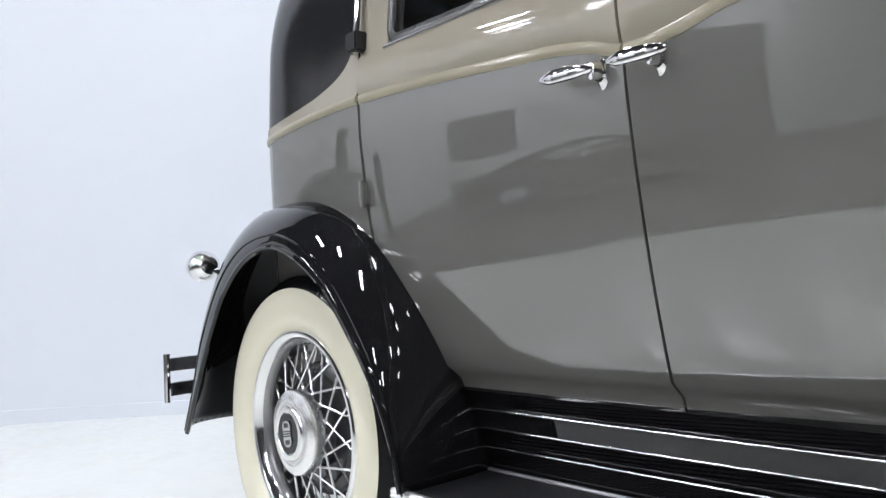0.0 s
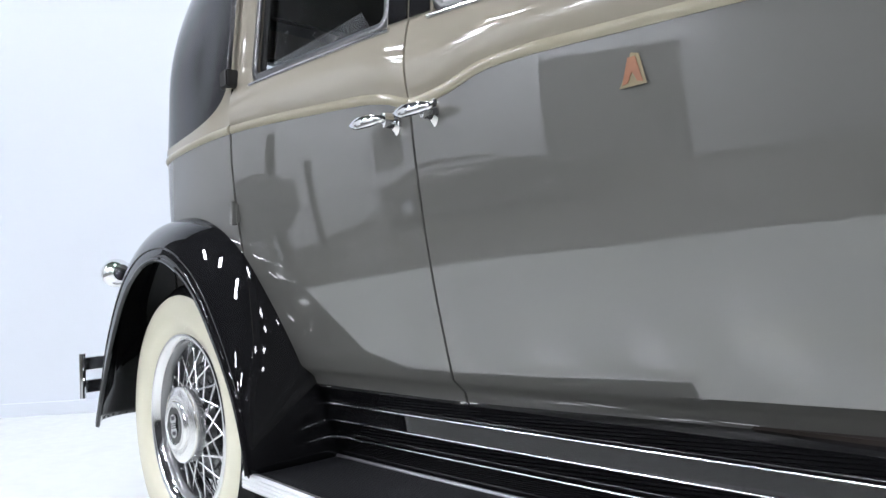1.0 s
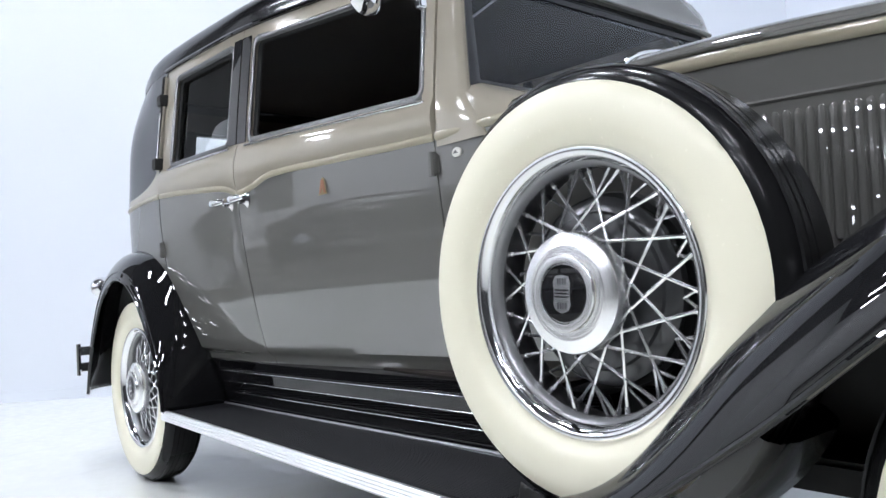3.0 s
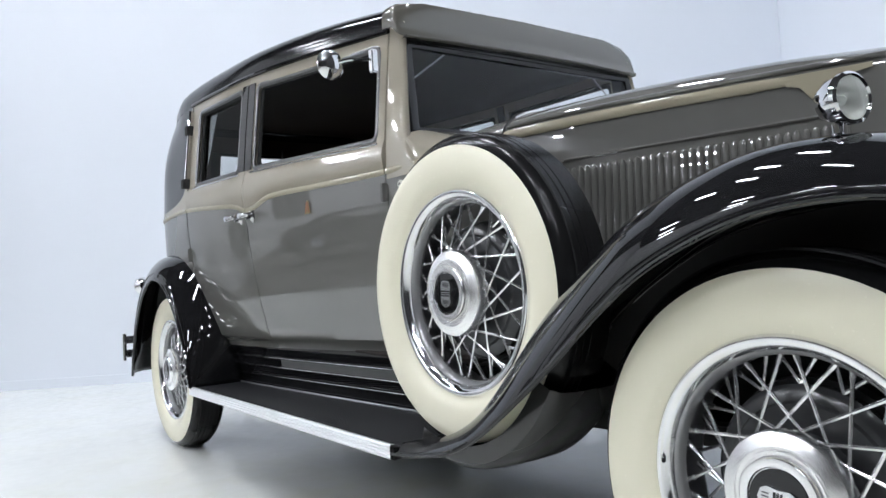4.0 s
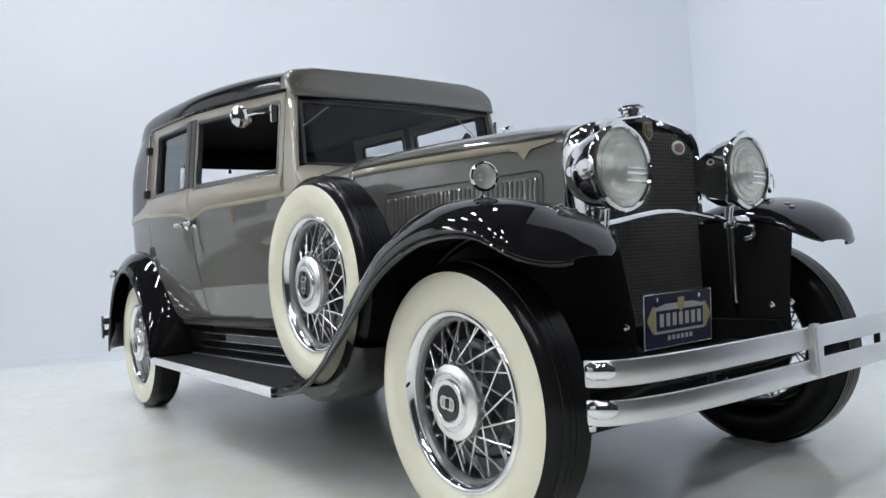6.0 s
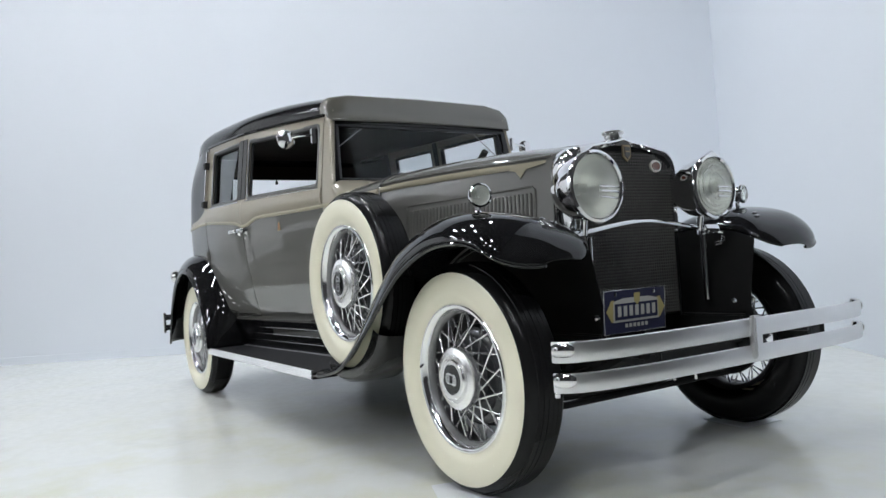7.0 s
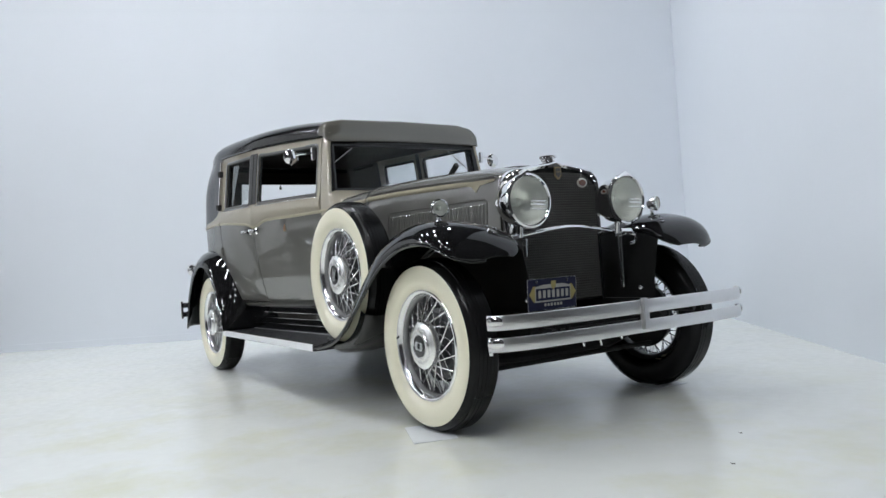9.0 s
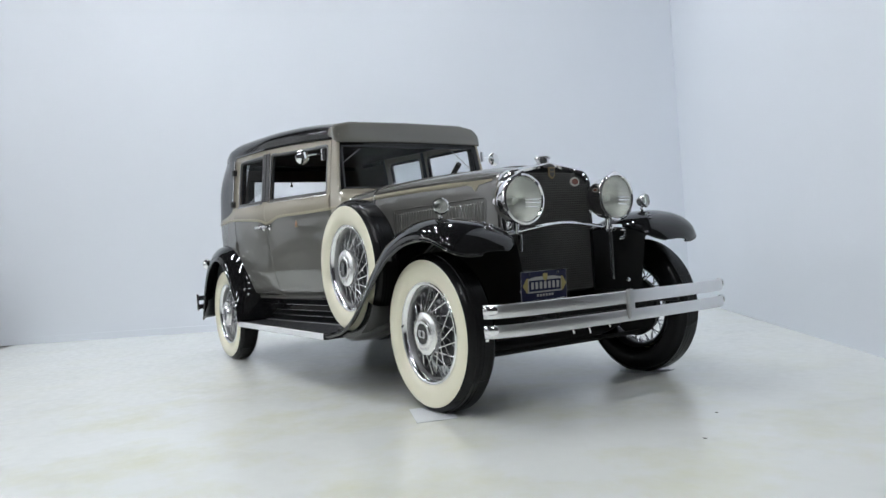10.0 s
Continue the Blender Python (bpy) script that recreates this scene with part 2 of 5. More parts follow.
def smooth_line(points, n):
    """n points along a rounded line (Catmull-Rom) through points."""
    P = [np.array(p, float) for p in points]
    P = [2 * P[0] - P[1]] + P + [2 * P[-1] - P[-2]]
    out = []
    segs = len(P) - 3
    for k in range(n):
        s = k / (n - 1) * segs
        i = min(int(s), segs - 1)
        u = s - i
        a, b, c, d = P[i:i + 4]
        out.append(0.5 * (2 * b + (c - a) * u + (2 * a - 5 * b + 4 * c - d) * u * u + (3 * b - a - 3 * c + d) * u ** 3))
    return out


def graph(xs, ys):
    """A rounded function through the points (xs, ys)."""
    xs, ys = list(map(float, xs)), list(map(float, ys))
    m = [(ys[min(i + 1, len(xs) - 1)] - ys[max(i - 1, 0)]) / (xs[min(i + 1, len(xs) - 1)] - xs[max(i - 1, 0)]) for i in range(len(xs))]

    def f(x):
        x = min(max(x, xs[0]), xs[-1])
        i = max(0, min(len(xs) - 2, int(np.searchsorted(xs, x)) - 1))
        h = xs[i + 1] - xs[i]
        t = (x - xs[i]) / h
        return ((2 * t ** 3 - 3 * t ** 2 + 1) * ys[i] + (t ** 3 - 2 * t ** 2 + t) * h * m[i]
                + (3 * t ** 2 - 2 * t ** 3) * ys[i + 1] + (t ** 3 - t ** 2) * h * m[i + 1])
    return f


def steps(a, b, n):
    return [a + (b - a) * i / n for i in range(n + 1)]


def shell(fn, us, vs, thick, hole=None, bm=None):
    """A thick skin: fn(u, v) gives a point and the way inwards; hole(u, v) drops cells by their middle."""
    bm = bm or bmesh.new()
    o, q = {}, {}
    keep = {(i, j) for i in range(len(us) - 1) for j in range(len(vs) - 1)
            if not (hole and hole((us[i] + us[i + 1]) / 2, (vs[j] + vs[j + 1]) / 2))}

    def vert(i, j):
        if (i, j) not in o:
            p, w = fn(us[i], vs[j])
            o[i, j] = bm.verts.new(p)
            q[i, j] = bm.verts.new(Vector(p) + Vector(w) * thick)
        return o[i, j], q[i, j]
    for i, j in sorted(keep):
        k = [vert(i, j), vert(i + 1, j), vert(i + 1, j + 1), vert(i, j + 1)]
        bm.faces.new([c[0] for c in k])
        bm.faces.new([c[1] for c in reversed(k)])
        for (di, dj), (a, b) in (((0, -1), (0, 1)), ((1, 0), (1, 2)), ((0, 1), (2, 3)), ((-1, 0), (3, 0))):
            if (i + di, j + dj) not in keep:
                bm.faces.new((k[a][0], k[b][0], k[b][1], k[a][1]))
    return bm


# ---- the room ----
SIDE_TURN, BACK_TURN = -39.0, 56.0
CORNER = Vector((0.20, 5.23, 0.0))
AX = Vector((math.cos(radians(SIDE_TURN)), math.sin(radians(SIDE_TURN)), 0))        # along the side wall, out of the corner
AY = Vector((-math.cos(radians(BACK_TURN)), -math.sin(radians(BACK_TURN)), 0))      # along the back wall, out of the corner
HIGH, FAR_X, FAR_Y = 6.6, 16.0, 18.0
WALL_END, SIDE_END = 9.45, 6.4      # where the white studio walls end


def hall(u, v, z=0.0):
    p = CORNER + AX * u + AY * v
    return (p.x, p.y, z)


def hall_box(u0, u1, v0, v1, z0, z1, bm=None):
    bm = bm or bmesh.new()
    return prism([hall(u0, v0, z0), hall(u1, v0, z0), hall(u1, v1, z0), hall(u0, v1, z0)], (0, 0, z1 - z0), bm)


# the white floor ends on a slanting line; bare concrete goes on behind it
E0, E1 = 9.1, 4.2
white_floor = ob = part("floor", prism([hall(-0.2, -0.2, -0.2), hall(FAR_X, -0.2, -0.2), hall(FAR_X, E1, -0.2), hall(-0.2, E0, -0.2)], (0, 0, 0.2)), FLOORWHITE)
tagged(ob, "glossy white painted concrete floor with faint yellow stains", "floor", kind="structure")
ob = part("floor_hall", prism([hall(-0.2, E0 + 0.002, -0.2), hall(FAR_X, E1 + 0.002, -0.2), hall(FAR_X, FAR_Y, -0.2), hall(-0.2, FAR_Y, -0.2)], (0, 0, 0.196)), CONCRETE)
tagged(ob, "bare grey concrete floor of the hall", "floor", kind="structure")
for x, y, r in ((4.54, 0.06, 0.009), (4.79, -0.34, 0.012)):
    part("paint_chip", prism([(x - r, y, 0.0), (x - r * 0.2, y - r * 0.5, 0.0), (x + r, y - r * 0.1, 0.0), (x + r * 0.3, y + r * 0.4, 0.0)], (0, 0, 0.002)), CONCRETE, white_floor)
ob = part("wall_back", hall_box(-0.2, 0, -0.2, WALL_END, 0.0, HIGH), WALLWHITE)
tagged(ob, "smooth white painted studio wall", "wall", kind="structure")
ob = part("wall_side", hall_box(0.002, SIDE_END, -0.2, 0, 0.0, HIGH), WALLWHITE)
tagged(ob, "smooth white painted studio wall", "wall", kind="structure")
# unseen stretch of wall; its colour stands in for an unlit hall
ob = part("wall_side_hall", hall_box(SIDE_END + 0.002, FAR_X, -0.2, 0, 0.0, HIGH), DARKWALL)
tagged(ob, "hall wall with the unlit hall's darkness put into its colour", "wall", kind="structure")
# hall wall pale below a slanting line, unlit darkness painted in above
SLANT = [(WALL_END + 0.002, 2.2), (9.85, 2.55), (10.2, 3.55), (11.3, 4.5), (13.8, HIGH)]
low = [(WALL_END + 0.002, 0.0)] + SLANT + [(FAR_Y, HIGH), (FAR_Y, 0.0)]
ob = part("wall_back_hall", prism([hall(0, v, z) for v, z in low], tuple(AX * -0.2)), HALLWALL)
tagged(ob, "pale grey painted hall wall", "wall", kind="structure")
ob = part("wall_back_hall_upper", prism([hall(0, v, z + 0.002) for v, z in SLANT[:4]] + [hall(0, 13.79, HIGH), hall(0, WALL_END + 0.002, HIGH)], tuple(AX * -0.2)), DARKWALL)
tagged(ob, "upper hall wall with the unlit space's darkness put into its colour", "wall", kind="structure")
ob = part("wall_far", hall_box(0.002, FAR_X, FAR_Y, FAR_Y + 0.2, 0.0, HIGH), HALLWALL)
tagged(ob, "pale grey painted hall wall", "wall", kind="structure")
# unseen end wall, coloured dark in place of missing light
ob = part("wall_front", hall_box(FAR_X, FAR_X + 0.2, -0.2, FAR_Y + 0.2, 0.0, HIGH), DARKWALL)
tagged(ob, "hall wall with the unlit hall's darkness put into its colour", "wall", kind="structure")
ob = part("ceiling", hall_box(-0.2, FAR_X + 0.2, -0.2, FAR_Y + 0.2, HIGH, HIGH + 0.2), CEILING)
tagged(ob, "dark painted flat ceiling", "ceiling", kind="structure")
ob = part("baseboard", hall_box(0.0, 0.018, 0.02, WALL_END, 0.0, 0.09), WALLWHITE)
tagged(ob, "low white baseboard along the studio wall", "baseboard", kind="structure")


def ceiling_light():
    ob = thing("ceiling_light", "long white light box hung under the ceiling", "ceiling light", "ceiling lights")
    part("frame", box(-0.38, 0.38, -0.13, 0.13, 0.0, 0.05, 0.008), FITTING, ob)
    part("diffuser", box(-0.36, 0.36, -0.108, 0.108, -0.06, -0.002, 0.0), TUBE, ob, "glowing white diffuser")
    for x in (-0.3, 0.3):
        part("hanger", tube([(x, 0, 0.05), (x, 0, 0.5)], 0.006, 6), SATIN, ob)
    return ob


lamp = ceiling_light()
spots = [(3.0, 2.5), (3.3, 4.4), (5.3, 4.5), (3.6, 6.2), (2.5, 7.6), (8.2, 4.5), (9.8, 4.2), (9.0, 2.5)]
# the three far rows are added to brighten the pale hall walls
spots += [(11.3, 3.4), (13.2, 2.6), (11.6, 6.0)] + [(u, v) for v in (12.4, 14.8, 16.7) for u in (2.0, 4.8, 7.6, 10.5)]
for k, (u, v) in enumerate(spots):
    m = Matrix.Translation(hall(u, v, HIGH - 0.5)) @ pose(0, 0, 0, 0, 0, SIDE_TURN)
    if k == 0:
        lamp.matrix_basis = m
    else:
        copy_thing(lamp, m)


# ---- the car: x ahead, right side at minus y, rear axle at x = 0 ----
AXLE, RADIUS, TRACK = 3.47, 0.418, 0.743
car = thing("vintage_sedan", "grey and beige vintage sedan with black fenders and whitewall tyres", "car")

half = graph((-0.25, 0.0, 0.32, 0.8, 1.07, 1.53, 2.0, 2.25, 2.55), (0.757, 0.785, 0.797, 0.794, 0.784, 0.723, 0.645, 0.617, 0.592))
moulding_z = graph((-0.3, 0.25, 0.9, 1.01, 1.07, 1.16, 1.27, 1.6, 2.0, 2.3, 2.55, 3.0, 3.45), (1.225, 1.238, 1.192, 1.174, 1.154, 1.163, 1.191, 1.190, 1.188, 1.196, 1.200, 1.206, 1.204))
drip_z = graph((-0.35, 0.2, 1.0, 1.5, 2.1), (1.775, 1.785, 1.748, 1.718, 1.672))
sill_z = graph((-0.3, 0.3, 1.07, 2.1), (1.345, 1.345, 1.322, 1.292))
head_z = graph((-0.3, 0.4, 1.0, 2.1), (1.725, 1.722, 1.698, 1.630))
bottom = lambda x: 0.553


def tuck(z, x=1.0):
    """How far the body's side lies inside its widest line."""
    d = 1.12 - z
    if d > 0:
        under = 0.85 * min(0.028, max(0.0, 0.602 - z))
        return under + 0.075 * d + (0.165 - 0.065 * max(0.0, min(1.0, (x - 1.07) / 0.93))) * d * d
    h = min(-d, 0.08)
    return 0.055 * max(0.0, (z - 1.22) / 0.52) ** 1.2 - 0.075 * (h - h * h / 0.16)


def side_point(side, x, z, out=0.0):
    return (x, side * (half(x) - tuck(z, x) + out), z)


def side_skin(side, levels, x0, x1, nx, thick=0.03, counts=(4, 4, 4), hole=None, out=0.0):
    """A panel on the body's side between height lines, given as functions of x."""
    us = steps(x0, x1, nx)
    vs = []
    for k in range(len(levels) - 1):
        vs += [k + i / counts[k] for i in range(counts[k])]
    vs.append(len(levels) - 1)

    def fn(x, v):
        k = min(int(v), len(levels) - 2)
        z = levels[k](x) + (levels[k + 1](x) - levels[k](x)) * (v - k)
        return side_point(side, x, z, out), (0, -side, 0)
    return us, vs, fn


def panel(side, levels, x0, x1, nx, counts, thick=0.03, out=0.0):
    us, vs, fn = side_skin(side, levels, x0, x1, nx, thick, counts, None, out)
    return shell(fn, us, vs, thick)


def window_skin(side, x0, x1, w0, w1, thick=0.035):
    """The upper half of a door, from moulding to drip rail, with its window opening."""
    us = sorted(set([round(x, 4) for x in steps(x0, w0, 3) + steps(w0, w1, 12) + steps(w1, x1, 3)]))
    levels = [moulding_z, sill_z, head_z, lambda x: drip_z(x) - 0.004]
    us2, vs, fn = side_skin(side, levels, x0, x1, 4, thick, (9, 6, 3))

    def bulged(x, v):
        p, w = fn(x, v)
        b = 0.011 * math.sin(math.pi * v) ** 0.8 if 0 < v < 1 else 0.0
        return (p[0], p[1] + side * b, p[2]), w
    return shell(bulged, us, vs, thick, lambda u, v: w0 < u < w1 and 1 < v < 2)


def along_side(side, xs, zf, out=0.0):
    return [side_point(side, x, zf(x), out) for x in xs]


def rounded_window(side, w0, w1, lo, hi, inset, out, r=0.03, per=5):
    """The outline of a window with rounded corners, on the body's side."""
    w0, w1 = w0 + inset, w1 - inset
    pts = []
    for cx, cz, a0 in ((w1 - r, "hi", 0), (w0 + r, "hi", 90), (w0 + r, "lo", 180), (w1 - r, "lo", 270)):
        for k in range(per + 1):
            a = radians(a0 + 90 * k / per)
            x = cx + r * math.cos(a)
            z = (hi(x) - inset - r if cz == "hi" else lo(x) + inset + r) + r * math.sin(a)
            pts.append(side_point(side, x, z, out))
    return pts


def ring(points, radius, n=8, flat=1.0):
    """A closed bead along points."""
    bm = bmesh.new()
    P = [Vector(p) for p in points]
    rows = []
    for i, p in enumerate(P):
        d = (P[(i + 1) % len(P)] - P[i - 1]).normalized()
        a = d.cross(Vector((0, 1, 0))).normalized()
        b = a.cross(d).normalized()
        rows.append([p + (a * math.cos(t) + b * math.sin(t) * flat) * radius for t in (2 * math.pi * k / n for k in range(n))])
    rows.append(rows[0])
    quads(bm, rows, True)
    bmesh.ops.remove_doubles(bm, verts=bm.verts, dist=1e-6)
    return bm


def door_handle(parent, side, x, way, shift=0.0):
    """A chrome lever handle on its oval base; way: which way the lever points along x."""
    y = side * (half(x) - tuck(1.12))
    bm = lathe([(0.0, -0.006), (0.018, -0.004), (0.019, 0.003), (0.014, 0.009), (0.011, 0.014), (0.010, 0.034), (0.0, 0.036)], 18)
    bmesh.ops.scale(bm, vec=(0.66, side, 1.5), verts=bm.verts)
    h = part("door_handle", bm, CHROME, parent, "polished chrome lever handle")
    h.location = (x, y, 1.124)
    pts = smooth_line([(shift - way * 0.004, side * 0.037, 0.003), (shift + way * 0.015, side * 0.042, 0.003), (shift + way * 0.055, side * 0.047, 0.004), (shift + way * 0.102, side * 0.044, 0.006)], 14)
    part("lever", tube(pts, [0.004, 0.007, 0.008, 0.0085, 0.0095, 0.011, 0.012, 0.0125, 0.0125, 0.0125, 0.0125, 0.012, 0.0095, 0.004], 12, None, 0.5), CHROME, h)
    return h


def hinge(parent, side, x, z, mat=GREY):
    y = half(x) - tuck(z, x)
    bm = tube([(x, side * (y + 0.012), z - 0.032), (x, side * (y + 0.012), z + 0.032)], 0.009, 10)
    box(x - 0.004, x + 0.014, min(side * (y - 0.005), side * (y + 0.012)), max(side * (y - 0.005), side * (y + 0.012)), z - 0.027, z + 0.027, 0.003, bm)
    return part("hinge", bm, mat, parent)


def make_door(side, x0, x1, w0, w1, lowered, handle_x, handle_way, hinge_x):
    g = 0.0028
    sill = bottom
    d = part("door", panel(side, [sill, lambda x: 0.574, lambda x: 0.602, lambda x: 0.85, lambda x: moulding_z(x)], x0 + g, x1 - g, 14, (1, 2, 5, 5)), GREY, car, "grey lacquered steel door panel")
    part("upper_panel", window_skin(side, x0 + g, x1 - g, w0, w1), BEIGE, d, "beige door top with window opening")
    xs = steps(x0 + g, x1 - g, 28)
    part("moulding", tube(along_side(side, xs, moulding_z, 0.0), 0.012, 10, None, 0.42), CREAM, d, "raised cream belt moulding")
    part("inner_trim", panel(side, [lambda x: 0.62, lambda x: sill_z(x) - 0.01], x0 + 0.03, x1 - 0.03, 6, (6,), 0.01, -0.036), CLOTH, d)
    part("window_frame", ring(rounded_window(side, w0, w1, sill_z, head_z, 0.004, -0.003), 0.013, 8, 0.4), FRAMEMETAL, d, "dull metal window frame")
    part("window_channel", ring(rounded_window(side, w0, w1, sill_z, head_z, 0.012, -0.024), 0.010), DARK, d)
    if not lowered:
        o = rounded_window(side, w0, w1, sill_z, head_z, 0.006, -0.026)
        pane = part("window_pane", prism(o, (0, -side * 0.005, 0)), GLASS, d, "clear window glass")
        pane.visible_shadow = False
    part("sill_strip", tube(along_side(side, steps(w0 - 0.01, w1 + 0.01, 14), lambda x: sill_z(x) - 0.008, 0.003), 0.005, 8), SATIN, d)
    door_handle(d, side, handle_x, handle_way, 0.030 if handle_x > 1.1 else 0.0)
    for z in (1.115, 0.81) if hinge_x > 1.5 else (1.008, 0.72):
        hinge(d, side, hinge_x, z)
    return d


for side in (-1, 1):
    make_door(side, 0.32, 1.07, 0.435, 1.005, False, 1.03, -1, 0.318)
    make_door(side, 1.07, 2.0, 1.135, 1.957, True, 1.135, -1, 1.996)
    # posts behind the door gaps, dark
    for x in (0.32, 1.07, 2.0):
        part("door_post", panel(side, [lambda x: bottom(x) - 0.004, moulding_z, lambda x: drip_z(x) - 0.01], x - 0.03, x + 0.03, 2, (8, 8), 0.02, -0.02), DARK, car)
    part("centre_post", panel(side, [lambda x: sill_z(x) + 0.004, lambda x: head_z(x) + 0.012], 1.012, 1.066, 2, (8,), 0.01, 0.004), BLACK, car, "black painted post between the doors")
    part("centre_post", panel(side, [lambda x: sill_z(x) + 0.004, lambda x: head_z(x) + 0.012], 1.074, 1.128, 2, (8,), 0.01, 0.004), BLACK, car, "black painted post between the doors")

# the rear of the body, wrapped round from side to side
OUTLINE = [(0.312, -0.805), (0.15, -0.802), (0.0, -0.797), (-0.13, -0.788), (-0.215, -0.768), (-0.275, -0.715), (-0.305, -0.64), (-0.325, -0.45), (-0.34, -0.2), (-0.345, 0.0)]
OUTLINE = OUTLINE + [(x, -y) for x, y in OUTLINE[-2::-1]]
OUTLINE = [(x, y * 0.990) for x, y in OUTLINE]
RIM = smooth_line([(x, y, 0) for x, y in OUTLINE], 61)


def rear_point(s, z):
    i = min(int(s), 59)
    p = RIM[i] + (RIM[i + 1] - RIM[i]) * (s - i)
    d = RIM[min(i + 1, 60)] - RIM[max(i - 1, 0)] if i else RIM[1] - RIM[0]
    nrm = Vector((-d[1], d[0], 0)).normalized()     # outwards
    back = max(0.0, min(1.0, (0.1 - p[0]) / 0.4))
    t = tuck(z) * (1 - 0.9 * back) if z < 1.12 else tuck(z) * (1 - 0.7 * back)
    t += back * 0.085 * max(0.0, (z - 1.46) / 0.32) ** 2
    q = Vector((p[0], p[1], z)) - nrm * t
    return q, -nrm


ss = [float(i) for i in range(61)]
rear_mz = lambda s: moulding_z(rear_point(s, 1.2)[0].x)


def rear_skin(lo, hi, n, hole=None):
    vs = [i / n for i in range(n + 1)]
    return shell(lambda s, v: rear_point(s, lo(s) + (hi(s) - lo(s)) * v), ss, vs, 0.03, hole)


part("rear_lower_body", rear_skin(lambda s: 0.50, rear_mz, 8), GREY, car, "grey lacquered rear quarter and tail panel")
part("rear_upper_body", rear_skin(lambda s: rear_mz(s) + 0.001, lambda s: drip_z(rear_point(s, 1.2)[0].x), 12,
                                  lambda s, v: 24 < s < 36 and 0.28 < v < 0.75), ROOF, car, "glossy black blind rear quarter")
part("quarter_lining", shell(lambda s, v: (rear_point(s, 0.86 + 0.88 * v)[0] + rear_point(s, 0.86 + 0.88 * v)[1] * 0.036, rear_point(s, 1.2)[1]), ss, [i / 10 for i in range(11)], 0.008,
                            lambda s, v: 23 < s < 37 and 0.5 < v < 0.9), CLOTH, car, "dark brown cloth lining")
part("rear_moulding", tube([rear_point(s, rear_mz(s))[0] for s in ss], 0.012, 10, None, 0.6), CREAM, car, "raised cream belt moulding")
# beige sweep in front of and below the blind quarter
RIM_X = [-rear_point(k * 0.5, 1.3)[0].x for k in range(61)]


def rear_at(x, z, side, out):
    """A point on the rear body, by its place along the car."""
    k = float(np.interp(-x, RIM_X, [i * 0.5 for i in range(61)]))
    p, w = rear_point(k, z)
    p = p - w * out
    return (p.x, p.y * -side, p.z)


for side in (-1, 1):
    pts = smooth_line([(0.311, drip_z(0.3) - 0.01), (0.308, 1.60), (0.305, 1.44), (0.288, 1.362), (0.235, 1.315), (0.12, 1.285), (-0.05, 1.268), (-0.20, 1.260), (-0.30, 1.256)], 34)
    bm = bmesh.new()
    rows = []
    for p in pts:
        x, z = float(p[0]), float(p[1])
        lowx, lowz = (0.3195, z) if z > 1.40 else (0.3195, max(moulding_z(0.32), z - 0.12)) if x > 0.285 else (x, moulding_z(x))
        row = []
        for f in (0, 0.33, 0.67, 1):
            xx, zz = x + (lowx - x) * f, z + (lowz - z) * f
            row.append(rear_at(xx, zz, side, 0.004) if xx < 0.31 else side_point(side, xx, zz, 0.004))
        rows.append(row)
    quads(bm, rows)
    part("quarter_sweep", bm, BEIGE, car, "beige painted sweep behind the rear door")
    # bright upright rod with two black clamps at the rear door
    x = 0.325
    rod = part("door_rod", tube([side_point(side, x, z, 0.012) for z in steps(1.345, 1.75, 8)], 0.011, 10), CHROME, car, "chrome rod beside the rear window")
    for z in (1.372, 1.648):
        y = side * (half(x) - tuck(z) + 0.012)
        part("clamp", box(x - 0.026, x + 0.02, y - 0.02, y + 0.02, z - 0.024, z + 0.024, 0.004), DARK, rod, "black clamp")

# roof
TOP_RIM = [rear_point(k * 0.5, drip_z(-0.2))[0] for k in range(61)]
TAIL = TOP_RIM[-1].x


def roof_half(x):
    return half(x) - tuck(drip_z(x)) if x > 0.3 else float(np.interp(-x, [-p.x for p in TOP_RIM], [-p.y for p in TOP_RIM]))


def roof_point(x, a):
    """a from 0 (right edge) to 1 (left edge)."""
    w = roof_half(x)
    t = math.pi * a
    c, s = math.cos(t), math.sin(t)
    rise = 0.155 * (1 - max(0.0, (x - 1.2) / 0.9) ** 2 * 0.28)
    if x < 0.35:
        rise *= max(0.0, 1 - ((0.35 - x) / (0.35 - TAIL)) ** 2.2) ** 0.5
    y = -w * math.copysign(abs(c) ** 0.36, c)
    return (x, y, drip_z(x) + rise * abs(s) ** 0.50)


bm = bmesh.new()
xs = [TAIL + d for d in (0.0, 0.001, 0.004, 0.01, 0.02, 0.035, 0.055, 0.08, 0.12, 0.17, 0.22, 0.29)] + [0.03] + steps(0.1, 1.99, 18)
av = [0, 0.006, 0.02, 0.045, 0.08, 0.12, 0.17, 0.23, 0.3, 0.4, 0.5]
av = av + [1 - a for a in av[-2::-1]]
quads(bm, [[roof_point(x, a) for a in av] for x in xs])
part("roof", bm, ROOF, car, "glossy black roof")
bm = bmesh.new()
quads(bm, [[tuple(Vector(roof_point(x, a)) * 1 + Vector((0, 0, -0.05))) for a in av] for x in steps(-0.2, 2.0, 10)])
part("headlining", bm, CLOTH, car, "dark brown cloth headlining")
for side in (-1, 1):
    part("drip_rail", tube(along_side(side, steps(0.31, 2.0, 26), drip_z, 0.004), 0.009, 8), BLACK, car)

